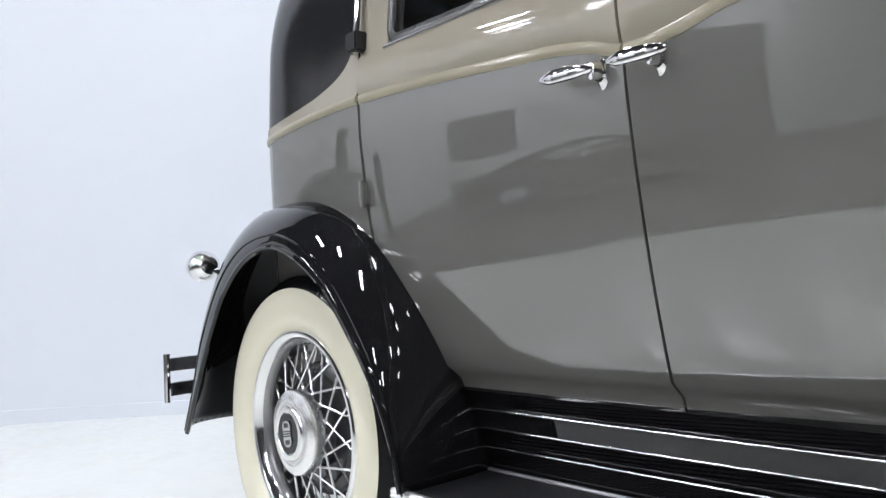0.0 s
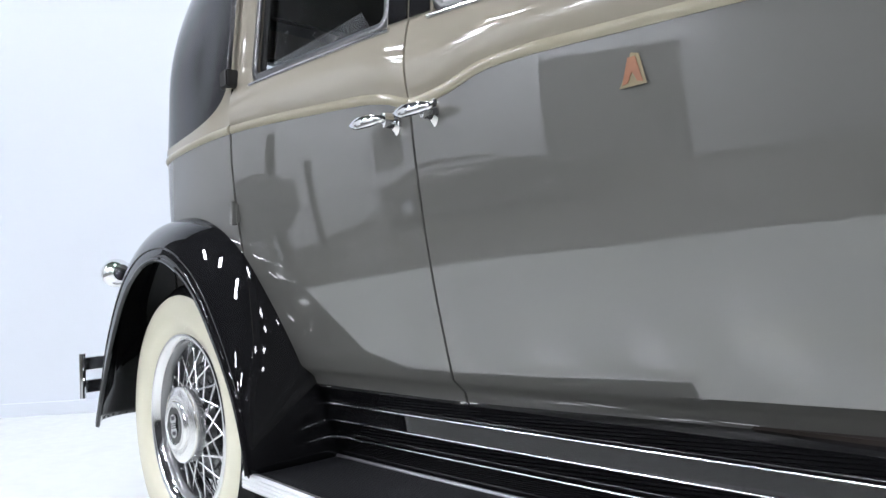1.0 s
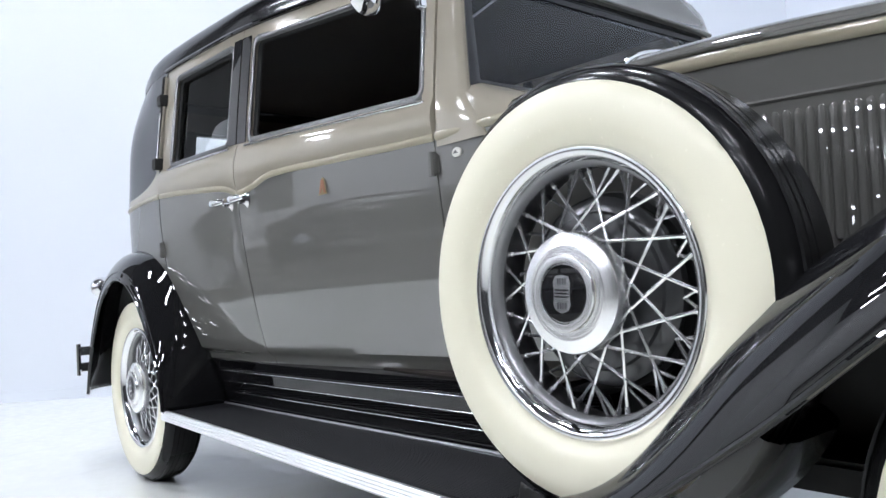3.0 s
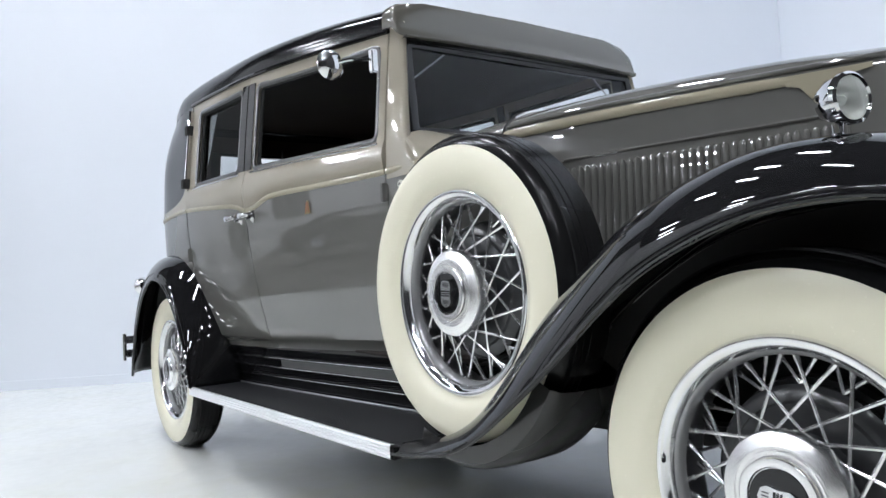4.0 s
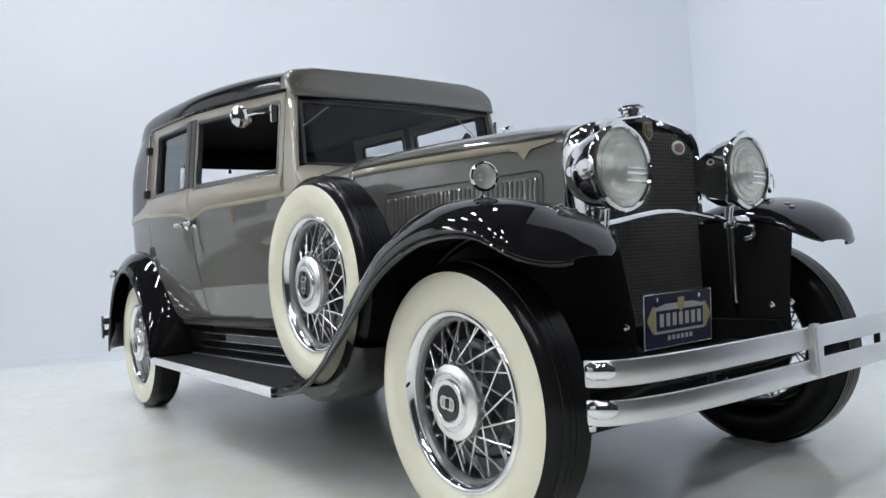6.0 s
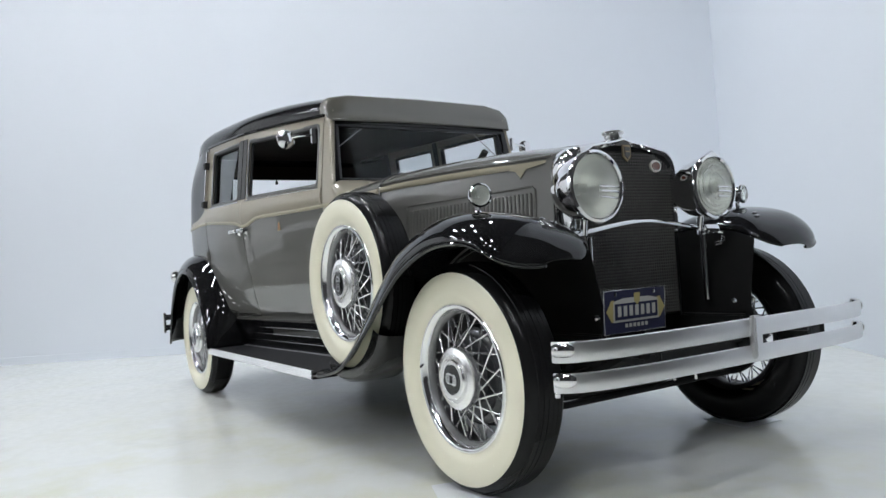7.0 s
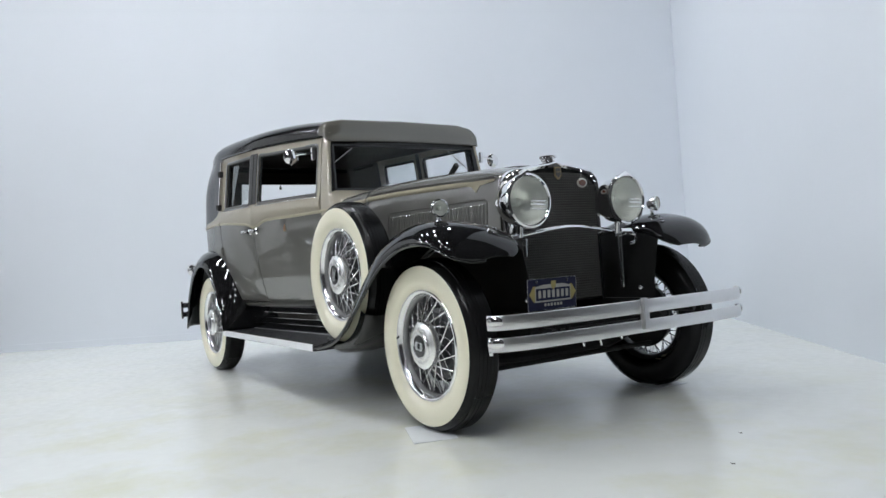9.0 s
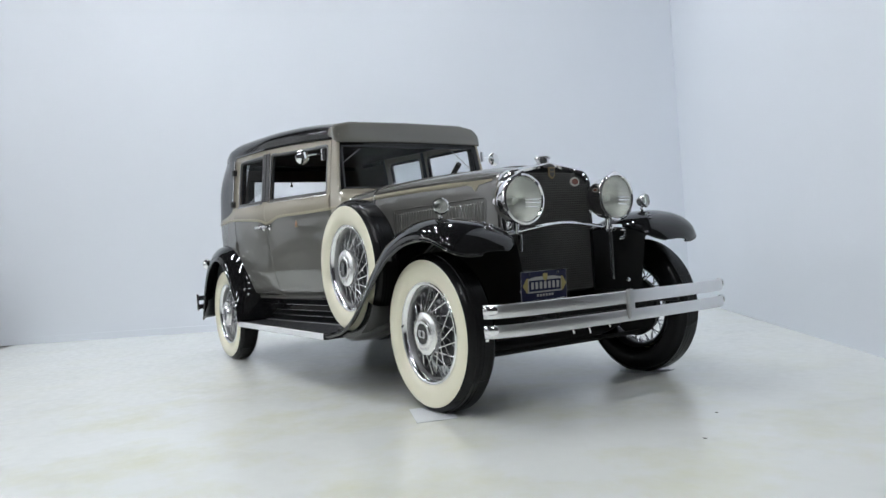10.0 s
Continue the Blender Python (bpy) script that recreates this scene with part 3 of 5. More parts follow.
# visor over the windscreen, and its posts
bm = bmesh.new()
rows = []
for a in [0, 0.01, 0.025, 0.05, 0.08, 0.12, 0.2, 0.35, 0.5, 0.65, 0.8, 0.88, 0.92, 0.95, 0.975, 0.99, 1.0]:
    top = Vector(roof_point(1.99, a))
    top = Vector((top.x, top.y * 1.03, top.z + 0.006))
    y = top.y
    zt = top.z
    low = 1.640 + 0.012 * math.cos(math.pi * (a - 0.5))
    zt = max(zt, low + 0.012)
    rows.append([(1.988, y, zt), (2.012, y, zt - 0.002), (2.034, y, zt - 0.012 * min(1, (zt - low) / 0.1)), (2.052, y, low + (zt - low) * 0.70), (2.066, y * 0.99, low + (zt - low) * 0.33),
                 (2.078, y * 0.975, low + (zt - low) * 0.08), (2.088, y * 0.965, low), (2.086, y * 0.965, low - 0.006), (2.04, y * 0.96, low - 0.006)])
quads(bm, rows)
part("visor", bm, TAUPE, car, "taupe painted visor above the windscreen")
part("visor_bead", tube([(2.089, y, 1.640 + 0.012 * math.cos(math.pi * (y / 1.3))) for y in steps(-0.59, 0.59, 20)], 0.006, 8), TAUPE, car)
for side in (-1, 1):
    rows = []
    bm = bmesh.new()
    for z in steps(1.16, 1.70, 14):
        xf = 2.118 - 0.045 * (z - 1.294) / 0.338
        yo = half(2.03) - tuck(z)
        spread = max(0.0, (1.30 - z) / 0.14)
        xf = xf + 0.05 * spread ** 1.5
        rows.append([(2.006, side * (half(2.006) - tuck(z)), z), (xf - 0.026, side * (yo - 0.002), z), (xf - 0.010, side * (yo - 0.006), z), (xf - 0.002, side * (yo - 0.012), z), (xf, side * (yo - 0.020), z), (xf - 0.006, side * (yo - 0.028), z), (2.006, side * (yo - 0.030), z)])
    quads(bm, rows, True)
    part("windscreen_post", bm, BEIGE, car, "beige painted windscreen post")
    part("belt_corner", tube([side_point(side, x, moulding_z(x), 0.001) for x in steps(2.006, 2.55, 20)], 0.012, 10, None, 0.6), CREAM, car)

part("windscreen_header", box(2.03, 2.066, -0.565, 0.565, 1.612, 1.664, 0.004), BLACK, car, "black header above the windscreen")


# windscreen
def screen(y, z, d=0.0):
    return (2.110 - 0.045 * (z - 1.294) / 0.338 - 0.012 + d, y, z)


outer_edge = [(0.594, 1.640), (-0.594, 1.640), (-0.618, 1.302), (0.618, 1.302)]
inner_edge = [(0.552, 1.612), (-0.552, 1.612), (-0.566, 1.326), (0.566, 1.326)]
bm = bmesh.new()
quads(bm, [[screen(y, z, d) for (y, z), d in ((o, -0.006), (o, 0.010), (((o[0] + i[0]) / 2, (o[1] + i[1]) / 2), 0.014), (i, 0.009), (i, -0.012))]
           for o, i in zip(outer_edge + outer_edge[:1], inner_edge + inner_edge[:1])])
part("windscreen_frame", bm, BLACK, car, "black windscreen frame")
bm = prism([screen(0.61, 1.31), screen(0.60, 1.628), screen(-0.60, 1.628), screen(-0.61, 1.31)], (0.005, 0, 0))
ob = part("windscreen", bm, SHIELD, car, "clear flat windscreen glass")
ob.visible_shadow = False
for y0, z0, y1, z1 in ((-0.42, 1.60, -0.56, 1.50), (0.34, 1.60, 0.50, 1.46)):
    part("wiper", tube([screen(y0, z0, 0.012), screen(y1, z1, 0.010)], 0.0032, 6), BOARDMETAL, car, "thin dull metal wiper arm")

# cowl and bonnet
hood_w = graph((2.30, 2.55, 2.75, 3.0, 3.2, 3.46), (0.613, 0.588, 0.542, 0.455, 0.382, 0.290))
hood_top = graph((2.15, 2.35, 2.55, 2.9, 3.2, 3.46), (1.288, 1.297, 1.309, 1.318, 1.310, 1.282))


def hood_section(x, low, n=14, m=8):
    """Half a section from the foot of the side up over the shoulder to the middle line."""
    w = hood_w(x) if x > 2.3 else half(x)
    zm = moulding_z(x)
    pts = []
    for k in range(m + 1):
        z = low + (zm - low) * k / m
        pts.append((w + 0.06 * max(0.0, (zm - z)) * (1 if x > 2.3 else 0.2) * min(1.0, max(0.0, (x - 2.2) / 0.4)), z))
    for k in range(1, n + 1):
        t = k / n * math.pi / 2
        e = max(0.0, min(1.0, (x - 2.55) / 0.9))
        pts.append((w * math.cos(t) ** (0.60 + 0.36 * e), zm + (hood_top(x) - zm) * math.sin(t) ** (0.85 + 0.11 * e)))
    return pts


def hood_skin(x0, x1, nx, low):
    bm = bmesh.new()
    rows = []
    for x in steps(x0, x1, nx):
        s = hood_section(x, low)
        rows.append([(x, -y, z) for y, z in s] + [(x, y, z) for y, z in s[-2::-1]])
    quads(bm, rows)
    return bm


for side in (-1, 1):
    part("cowl_side", panel(side, [bottom, lambda x: 0.574, lambda x: 0.602, moulding_z], 2.001, 2.552, 8, (1, 2, 8)), GREY, car, "grey lacquered cowl side")
bm = bmesh.new()
rows = []
for x in steps(2.05, 2.552, 10):
    w, zm = half(x) - 0.004, moulding_z(x)
    zt = hood_top(x)
    r = []
    for k in range(0, 11):
        t = k / 10 * math.pi / 2
        r.append((x, -w * math.cos(t) ** 0.6, zm + (zt - zm) * math.sin(t) ** 0.8))
    rows.append(r + [(x, -y, z) for x, y, z in r[-2::-1]])
quads(bm, rows)
part("cowl_top", bm, GREY, car, "grey lacquered cowl below the windscreen")
bm = bmesh.new()
rows = []
for y in [-0.632, -0.625, -0.61] + steps(-0.58, 0.58, 12) + [0.61, 0.625, 0.632]:
    w, zm, zt = half(2.24) - 0.004, moulding_z(2.24), hood_top(2.24)
    t = math.acos(min(1.0, abs(y) * 0.97 / w) ** (1 / 0.6))
    low = zm + (zt - zm) * math.sin(t) ** 0.8 + 0.002
    top = 1.314 - 0.03 * max(0.0, (abs(y) - 0.6) / 0.032)
    rows.append([(2.08, y, top - 0.01), (2.098, y, top), (2.122, y, top - 0.003), (2.165, y * 0.99, top * 0.55 + low * 0.45 - 0.006), (2.24, y * 0.97, low)])
for end, sign in ((0, -1), (len(rows) + 1, 1)):
    rows.insert(end, [(x, sign * (half(x) - tuck(1.205) + 0.002), 1.205) for x in (2.08, 2.098, 2.122, 2.165, 2.24)])
quads(bm, rows)
part("windscreen_base", bm, BEIGE, car, "beige painted sill below the windscreen")
part("bonnet", hood_skin(2.558, 3.462, 24, 0.72), GREY, car, "grey lacquered bonnet with louvred sides")
part("bonnet_hinge", tube([(x, 0, hood_top(x) + 0.004) for x in steps(2.56, 3.46, 16)], 0.006, 8), CHROME, car)
for side in (-1, 1):
    xs = steps(2.56, 3.30, 20)
    part("bonnet_moulding", tube([(x, side * (hood_w(x) + 0.003), moulding_z(x) + 0.004) for x in xs], [0.014] * 18 + [0.013, 0.012, 0.009], 10, None, 0.5), CREAM, car, "cream stripe along the bonnet")
    part("shoulder_bead", tube([(x, side * (hood_w(x) - 0.006), moulding_z(x) + 0.030) for x in steps(2.565, 3.455, 20)], 0.006, 8), GREY, car)
    tip = [(3.275, -0.010), (3.300, -0.016), (3.322, -0.046), (3.347, -0.012), (3.436, 0.004), (3.436, 0.014), (3.26, 0.014)]
    bm = prism([(x, side * (hood_w(x) + 0.004), moulding_z(x) + dz) for x, dz in tip], (0, side * 0.004, 0))
    part("stripe_tip", bm, CREAM, car)
sec = hood_section(2.555, 1.15)
part("cowl_band", tube([(2.556, -y - 0.001, z + 0.002) for y, z in sec] + [(2.556, y + 0.001, z + 0.002) for y, z in sec[-2::-1]], 0.007, 8, None, 1.0, (1, 0, 0)), CHROME, car, "chrome band between cowl and bonnet")


def hood_side(x, z, out=0.0):
    zm = moulding_z(x)
    return hood_w(x) + 0.06 * max(0.0, zm - z) * min(1.0, max(0.0, (x - 2.2) / 0.4)) + out


slope = math.degrees(math.atan2(hood_w(3.4) - hood_w(2.9), 0.5))
bm = lathe([(0.0, -0.125), (0.006, -0.12), (0.0084, -0.11), (0.0084, 0.113), (0.0066, 0.121), (0.003, 0.125), (0.0, 0.1255)], 10, "z")
louvre_mesh = finish("louvre", bm, GREY)
LOUVRES = 34
for side in (-1, 1):
    for k in range(LOUVRES):
        x = 2.757 + (3.362 - 2.757) * k / (LOUVRES - 1)
        zt = 1.083 + 0.012 * k / (LOUVRES - 1)
        z = zt - 0.125
        m = Matrix.Translation((x, side * hood_side(x, z, 0.002), z)) @ pose(0, 0, 0, side * 3.4, 0, 0)
        shared("louvre", louvre_mesh, car, m)
    bead = [(2.735, 0.80), (2.735, 1.095), (2.75, 1.106), (3.37, 1.118), (3.384, 1.105), (3.384, 0.85)]
    part("louvre_bead", tube([(x, side * hood_side(x, z, 0.002), z) for x, z in bead], 0.005, 6), GREY, car)

# radiator
def arch(w, top, low, corner=0.075, n=7, peak=0.018):
    """Half the outline of the radiator's front, from the foot to the middle."""
    pts = [(w - 0.006, low), (w, low + 0.25), (w, top - 0.12)]
    for k in range(1, n + 1):
        t = k / n * math.pi / 2
        pts.append((w - corner * (1 - math.cos(t)), top - 0.12 + 0.085 * math.sin(t)))
    for k in range(1, 6):
        u = k / 5
        pts.append(((w - corner) * (1 - u), top - 0.035 + 0.035 * u ** 0.8 + (peak if k == 5 else 0) * 0.3))
    return pts


def full(h):
    return [(-y, z) for y, z in h] + [(y, z) for y, z in h[-2::-1]]


outer, inner = full(arch(0.311, 1.294, 0.90, 0.085)), full(arch(0.290, 1.268, 0.90, 0.085))
core_line = full(arch(0.290, 1.268, 0.55, 0.085))
bm = bmesh.new()
rows = [[(3.462, y * 0.9, z - 0.03) for y, z in outer], [(3.462, y * 0.972, z - 0.009) for y, z in outer], [(3.476, y * 0.986, z - 0.004) for y, z in outer], [(3.498, y * 0.996, z - 0.001) for y, z in outer],
        [(3.522, y, z) for y, z in outer], [(3.546, y * 0.998, z) for y, z in outer], [(3.566, y * 0.990, z - 0.003) for y, z in outer], [(3.575, y * 0.982, z - 0.006) for y, z in outer],
        [(3.578, y, z) for y, z in [((a[0] + b[0]) / 2, (a[1] + b[1]) / 2) for a, b in zip(outer, inner)]], [(3.570, y, z) for y, z in inner], [(3.545, y, z) for y, z in inner]]
quads(bm, rows)
radiator = part("radiator_shell", bm, CHROME, car, "chrome plated radiator shell")
bm = bmesh.new()
f = [bm.verts.new((3.548, y, z)) for y, z in core_line]
bm.faces.new(f)
part("radiator_core", bm, DARK, radiator, "dark radiator core behind shutters")
bm = box(-0.006, 0.004, -0.287, 0.287, -0.0034, 0.0034)
slat_mesh = finish("shutter_slat", bm, CORE)
bm = box(-0.006, 0.004, -0.20, 0.20, -0.0034, 0.0034)
slat_short = finish("shutter_slat", bm, CORE)
z = 0.565
while z < 1.235:
    shared("shutter_slat", slat_mesh if z < 1.17 else slat_short, radiator, Matrix.Translation((3.558, 0, z)) @ pose(0, 0, 0, 0, 25, 0))
    z += 0.013
bm = bmesh.new()
for k in range(41):
    y = -0.278 + 0.0139 * k
    box(3.5600, 3.5650, y - 0.0014, y + 0.0014, 0.56, 1.165 + 0.075 * (1 - (abs(y) / 0.29) ** 4), 0, bm)
tagged(part("shutter_wire", bm, CORE, radiator), kind="stuff")
for side in (-1, 1):
    part("radiator_leg", box(3.47, 3.566, min(side * 0.289, side * 0.307), max(side * 0.289, side * 0.307), 0.54, 0.902, 0.004), BLACK, radiator, "black lower leg of the shell")
cap = part("radiator_cap", lathe([(0.0, 0.0), (0.030, 0.0), (0.030, 0.008), (0.037, 0.011), (0.037, 0.020), (0.033, 0.022), (0.044, 0.026), (0.047, 0.030), (0.046, 0.036), (0.038, 0.040), (0.018, 0.042), (0.0, 0.043)], 28, "z", (3.522, 0, 1.291)), CHROME, radiator, "chrome radiator filler cap")
part("crest_plate", prism([(3.570, -0.045, 1.266), (3.570, -0.030, 1.262), (3.570, 0.030, 1.262), (3.570, 0.045, 1.266), (3.570, 0.0, 1.284)], (0.008, 0, 0)), CORE, radiator, "dark crest on the shell")
bm = prism([(3.575, -0.013, 1.264), (3.575, 0.031, 1.264), (3.575, 0.033, 1.217), (3.575, 0.009, 1.195), (3.575, -0.015, 1.217)], (0.007, 0, 0))
badge = part("shield_badge", bm, BRONZE, radiator, "bronze shield badge")
part("badge_field", prism([(3.583, -0.005, 1.256), (3.583, 0.023, 1.256), (3.583, 0.024, 1.222), (3.583, 0.009, 1.207), (3.583, -0.006, 1.222)], (0.003, 0, 0)), CORE, badge)
part("badge_bar", box(3.585, 3.588, -0.004, 0.022, 1.234, 1.239), BRONZE, badge)
bm = lathe([(0.0, 0), (0.031, 0), (0.031, 0.006), (0.0, 0.008)], 24, "x", (3.568, 0.186, 1.181))
for vert in bm.verts:
    vert.co.y, vert.co.z = 0.186 + (vert.co.y - 0.186) * 1.12, 1.181 + (vert.co.z - 1.181) * 0.86
oval = part("round_badge", bm, ENAMELWHITE, radiator, "oval enamel badge with pale rim")
bm = lathe([(0.0, 0), (0.021, 0), (0.021, 0.003), (0.0, 0.003)], 24, "x", (3.575, 0.186, 1.181))
for vert in bm.verts:
    vert.co.y, vert.co.z = 0.186 + (vert.co.y - 0.186) * 1.16, 1.181 + (vert.co.z - 1.181) * 0.82
part("badge_field", bm, ENAMEL, oval, "dark red enamel centre")

# ---- fenders ----
def fender(name, lip, crest, inner, label, n=64, edge=0.010, round_crown=False):
    """A pressed-steel fender: a rolled lip, a rounded crown and a slope to the inner line, for the right side."""
    L, C, I = smooth_line(lip, n), smooth_line(crest, n), smooth_line(inner, n)
    out = []
    for side in (-1, 1):
        bm = bmesh.new()
        rows = []
        for a, b, c in zip(L, C, I):
            a, b, c = [Vector((p[0], p[1] * (1 if side < 0 else -1), p[2])) for p in (a, b, c)]
            if round_crown:
                h1, h2 = Vector((0, b.y - a.y, 0)), Vector((0, c.y - b.y, 0))
                v1, v2 = b - a - h1, c - b - h2
                f = max(0.3, min(1.0, 0.3 + 0.7 * (a.x - 2.85) / 0.4))     # flatter along the sweep
                quarter = [math.pi / 2 * k / 12 for k in range(1, 13)]
                rows.append([a + Vector((0, -side * 0.012, 0.002)), a + Vector((0, -side * 0.005, -edge * 0.6)), a]
                            + [a + h1 * (1 - math.cos(t)) * f + h1 * t * 2 / math.pi * (1 - f) + v1 * (math.sin(t) * f + t * 2 / math.pi * (1 - f)) for t in quarter] + [b + h2 * math.sin(t) + v2 * (1 - math.cos(t)) for t in quarter])
                continue
            row = [a + (c - a) * 0.03 + Vector((0, 0, 0.004)), a + (c - a) * 0.012 + Vector((0, 0, -edge * 0.7)), a, a + (b - a) * 0.03 + Vector((0, -side * 0.0, edge * 0.9))]
            ctl = a + (b - a) * 0.5 + Vector((0, side * 0.028, 0)) + (b - (a + c) / 2) * 0.16
            for k in range(1, 8):
                t = k / 7
                row.append(a * (1 - t) ** 2 + ctl * 2 * t * (1 - t) + b * t * t)
            ctl2 = b + (b - ctl) * 0.75
            ctl2 = ctl2 + (c - ctl2) * 0.15
            for k in range(1, 9):
                t = k / 8
                row.append(b * (1 - t) ** 2 + ctl2 * 2 * t * (1 - t) + c * t * t)
            rows.append(row)
        quads(bm, rows)
        ob = part(name, bm, BLACK, car, label, 60)
        if not round_crown:
            part("rolled_bead", tube([r[5] + Vector((0, side * 0.002, 0)) for r in rows], 0.0032, 8), BLACK, ob)
        part("lip_bead", tube([r[2] for r in rows], 0.006 if round_crown else 0.0075, 8), BLACK, ob)
        sol = ob.modifiers.new("thickness", "SOLIDIFY")
        sol.thickness, sol.offset = 0.004, 0
        out.append(ob)
    return out


fender("front_fender",
       [(2.40, -0.935, 0.345), (2.55, -0.935, 0.362), (2.736, -0.935, 0.412), (2.98, -0.935, 0.570), (3.186, -0.935, 0.730), (3.31, -0.935, 0.810), (3.466, -0.935, 0.870), (3.60, -0.935, 0.890), (3.72, -0.93, 0.884), (3.79, -0.914, 0.856), (3.838, -0.876, 0.820), (3.866, -0.81, 0.800), (3.882, -0.73, 0.798)],
       [(2.40, -0.88, 0.367), (2.55, -0.88, 0.392), (2.73, -0.87, 0.480), (2.94, -0.83, 0.715), (3.12, -0.80, 0.860), (3.26, -0.79, 0.940), (3.44, -0.78, 0.994), (3.59, -0.77, 0.998), (3.71, -0.76, 0.978), (3.79, -0.74, 0.948), (3.850, -0.71, 0.900), (3.880, -0.68, 0.850), (3.888, -0.66, 0.812)],
       [(2.40, -0.62, 0.367), (2.55, -0.62, 0.392), (2.73, -0.62, 0.480), (2.94, -0.60, 0.690), (3.12, -0.57, 0.815), (3.26, -0.54, 0.875), (3.44, -0.50, 0.905), (3.59, -0.47, 0.905), (3.70, -0.46, 0.890), (3.77, -0.47, 0.870), (3.82, -0.48, 0.845), (3.855, -0.52, 0.820), (3.876, -0.57, 0.806)],
       "glossy black sweeping front fender", 84, 0.010, True)
fender("rear_fender",
       [(-0.625, -0.875, 0.345), (-0.50, -0.895, 0.470), (-0.40, -0.90, 0.605), (-0.274, -0.90, 0.765), (-0.14, -0.90, 0.862), (0.0, -0.90, 0.900), (0.13, -0.90, 0.880), (0.28, -0.90, 0.798), (0.41, -0.90, 0.665), (0.495, -0.90, 0.548), (0.54, -0.90, 0.450), (0.560, -0.90, 0.368)],
       [(-0.70, -0.80, 0.36), (-0.63, -0.80, 0.52), (-0.555, -0.805, 0.735), (-0.405, -0.81, 0.908), (-0.22, -0.815, 0.998), (0.0, -0.82, 1.008), (0.15, -0.82, 0.970), (0.30, -0.82, 0.880), (0.415, -0.82, 0.748), (0.49, -0.82, 0.618), (0.54, -0.82, 0.480), (0.562, -0.82, 0.367)],
       [(-0.69, -0.55, 0.36), (-0.63, -0.55, 0.53), (-0.54, -0.56, 0.735), (-0.39, -0.60, 0.905), (-0.20, -0.67, 1.005), (0.0, -0.72, 1.026), (0.186, -0.76, 0.988), (0.315, -0.755, 0.905), (0.40, -0.74, 0.795), (0.475, -0.71, 0.670), (0.522, -0.67, 0.530), (0.545, -0.62, 0.366)],
       "glossy black rear fender", 72)

for side in (-1, 1):
    # inner skirts close the wheel arches towards the engine and the body
    bm = bmesh.new()
    pts = smooth_line([(2.41, -0.62, 0.367), (2.74, -0.62, 0.480), (2.95, -0.60, 0.690), (3.13, -0.57, 0.815), (3.27, -0.54, 0.875), (3.45, -0.50, 0.905), (3.60, -0.47, 0.905), (3.72, -0.46, 0.885), (3.82, -0.47, 0.845)], 24)
    quads(bm, [[(p[0], p[1] * -side, p[2] + 0.004), (p[0], (p[1] + 0.05) * -side, min(p[2], 0.62)), (p[0], -0.42 * -side, min(p[2] - 0.01, 0.42))] for p in pts])
    part("fender_skirt", bm, CHASSIS, car, "black inner skirt below the bonnet")
    bm = bmesh.new()
    quads(bm, [[(x, side * 0.52, 1.0), (x, side * 0.52, 0.42)] for x in steps(-0.6, 0.75, 6)])
    part("wheel_house", bm, CHASSIS, car)

# well for the spare wheel, on the right only
well = []
for a in steps(247, 330, 22):
    t = radians(a)
    well.append((2.618 + 0.425 * math.cos(t), 0.765 + 0.445 * math.sin(t)))
bm = bmesh.new()
rows = []
for x, z in well:
    dx, dz = x - 2.618, z - 0.765
    rows.append([(2.618 + dx * k, y, 0.765 + dz * k) for y, k in ((-0.62, 0.5), (-0.625, 0.9), (-0.64, 0.97), (-0.67, 1.0), (-0.80, 1.0), (-0.845, 0.985), (-0.865, 0.95), (-0.87, 0.85))])
quads(bm, rows)
part("spare_wheel_well", bm, WELL, car, "rounded dark grey well below the spare wheel")

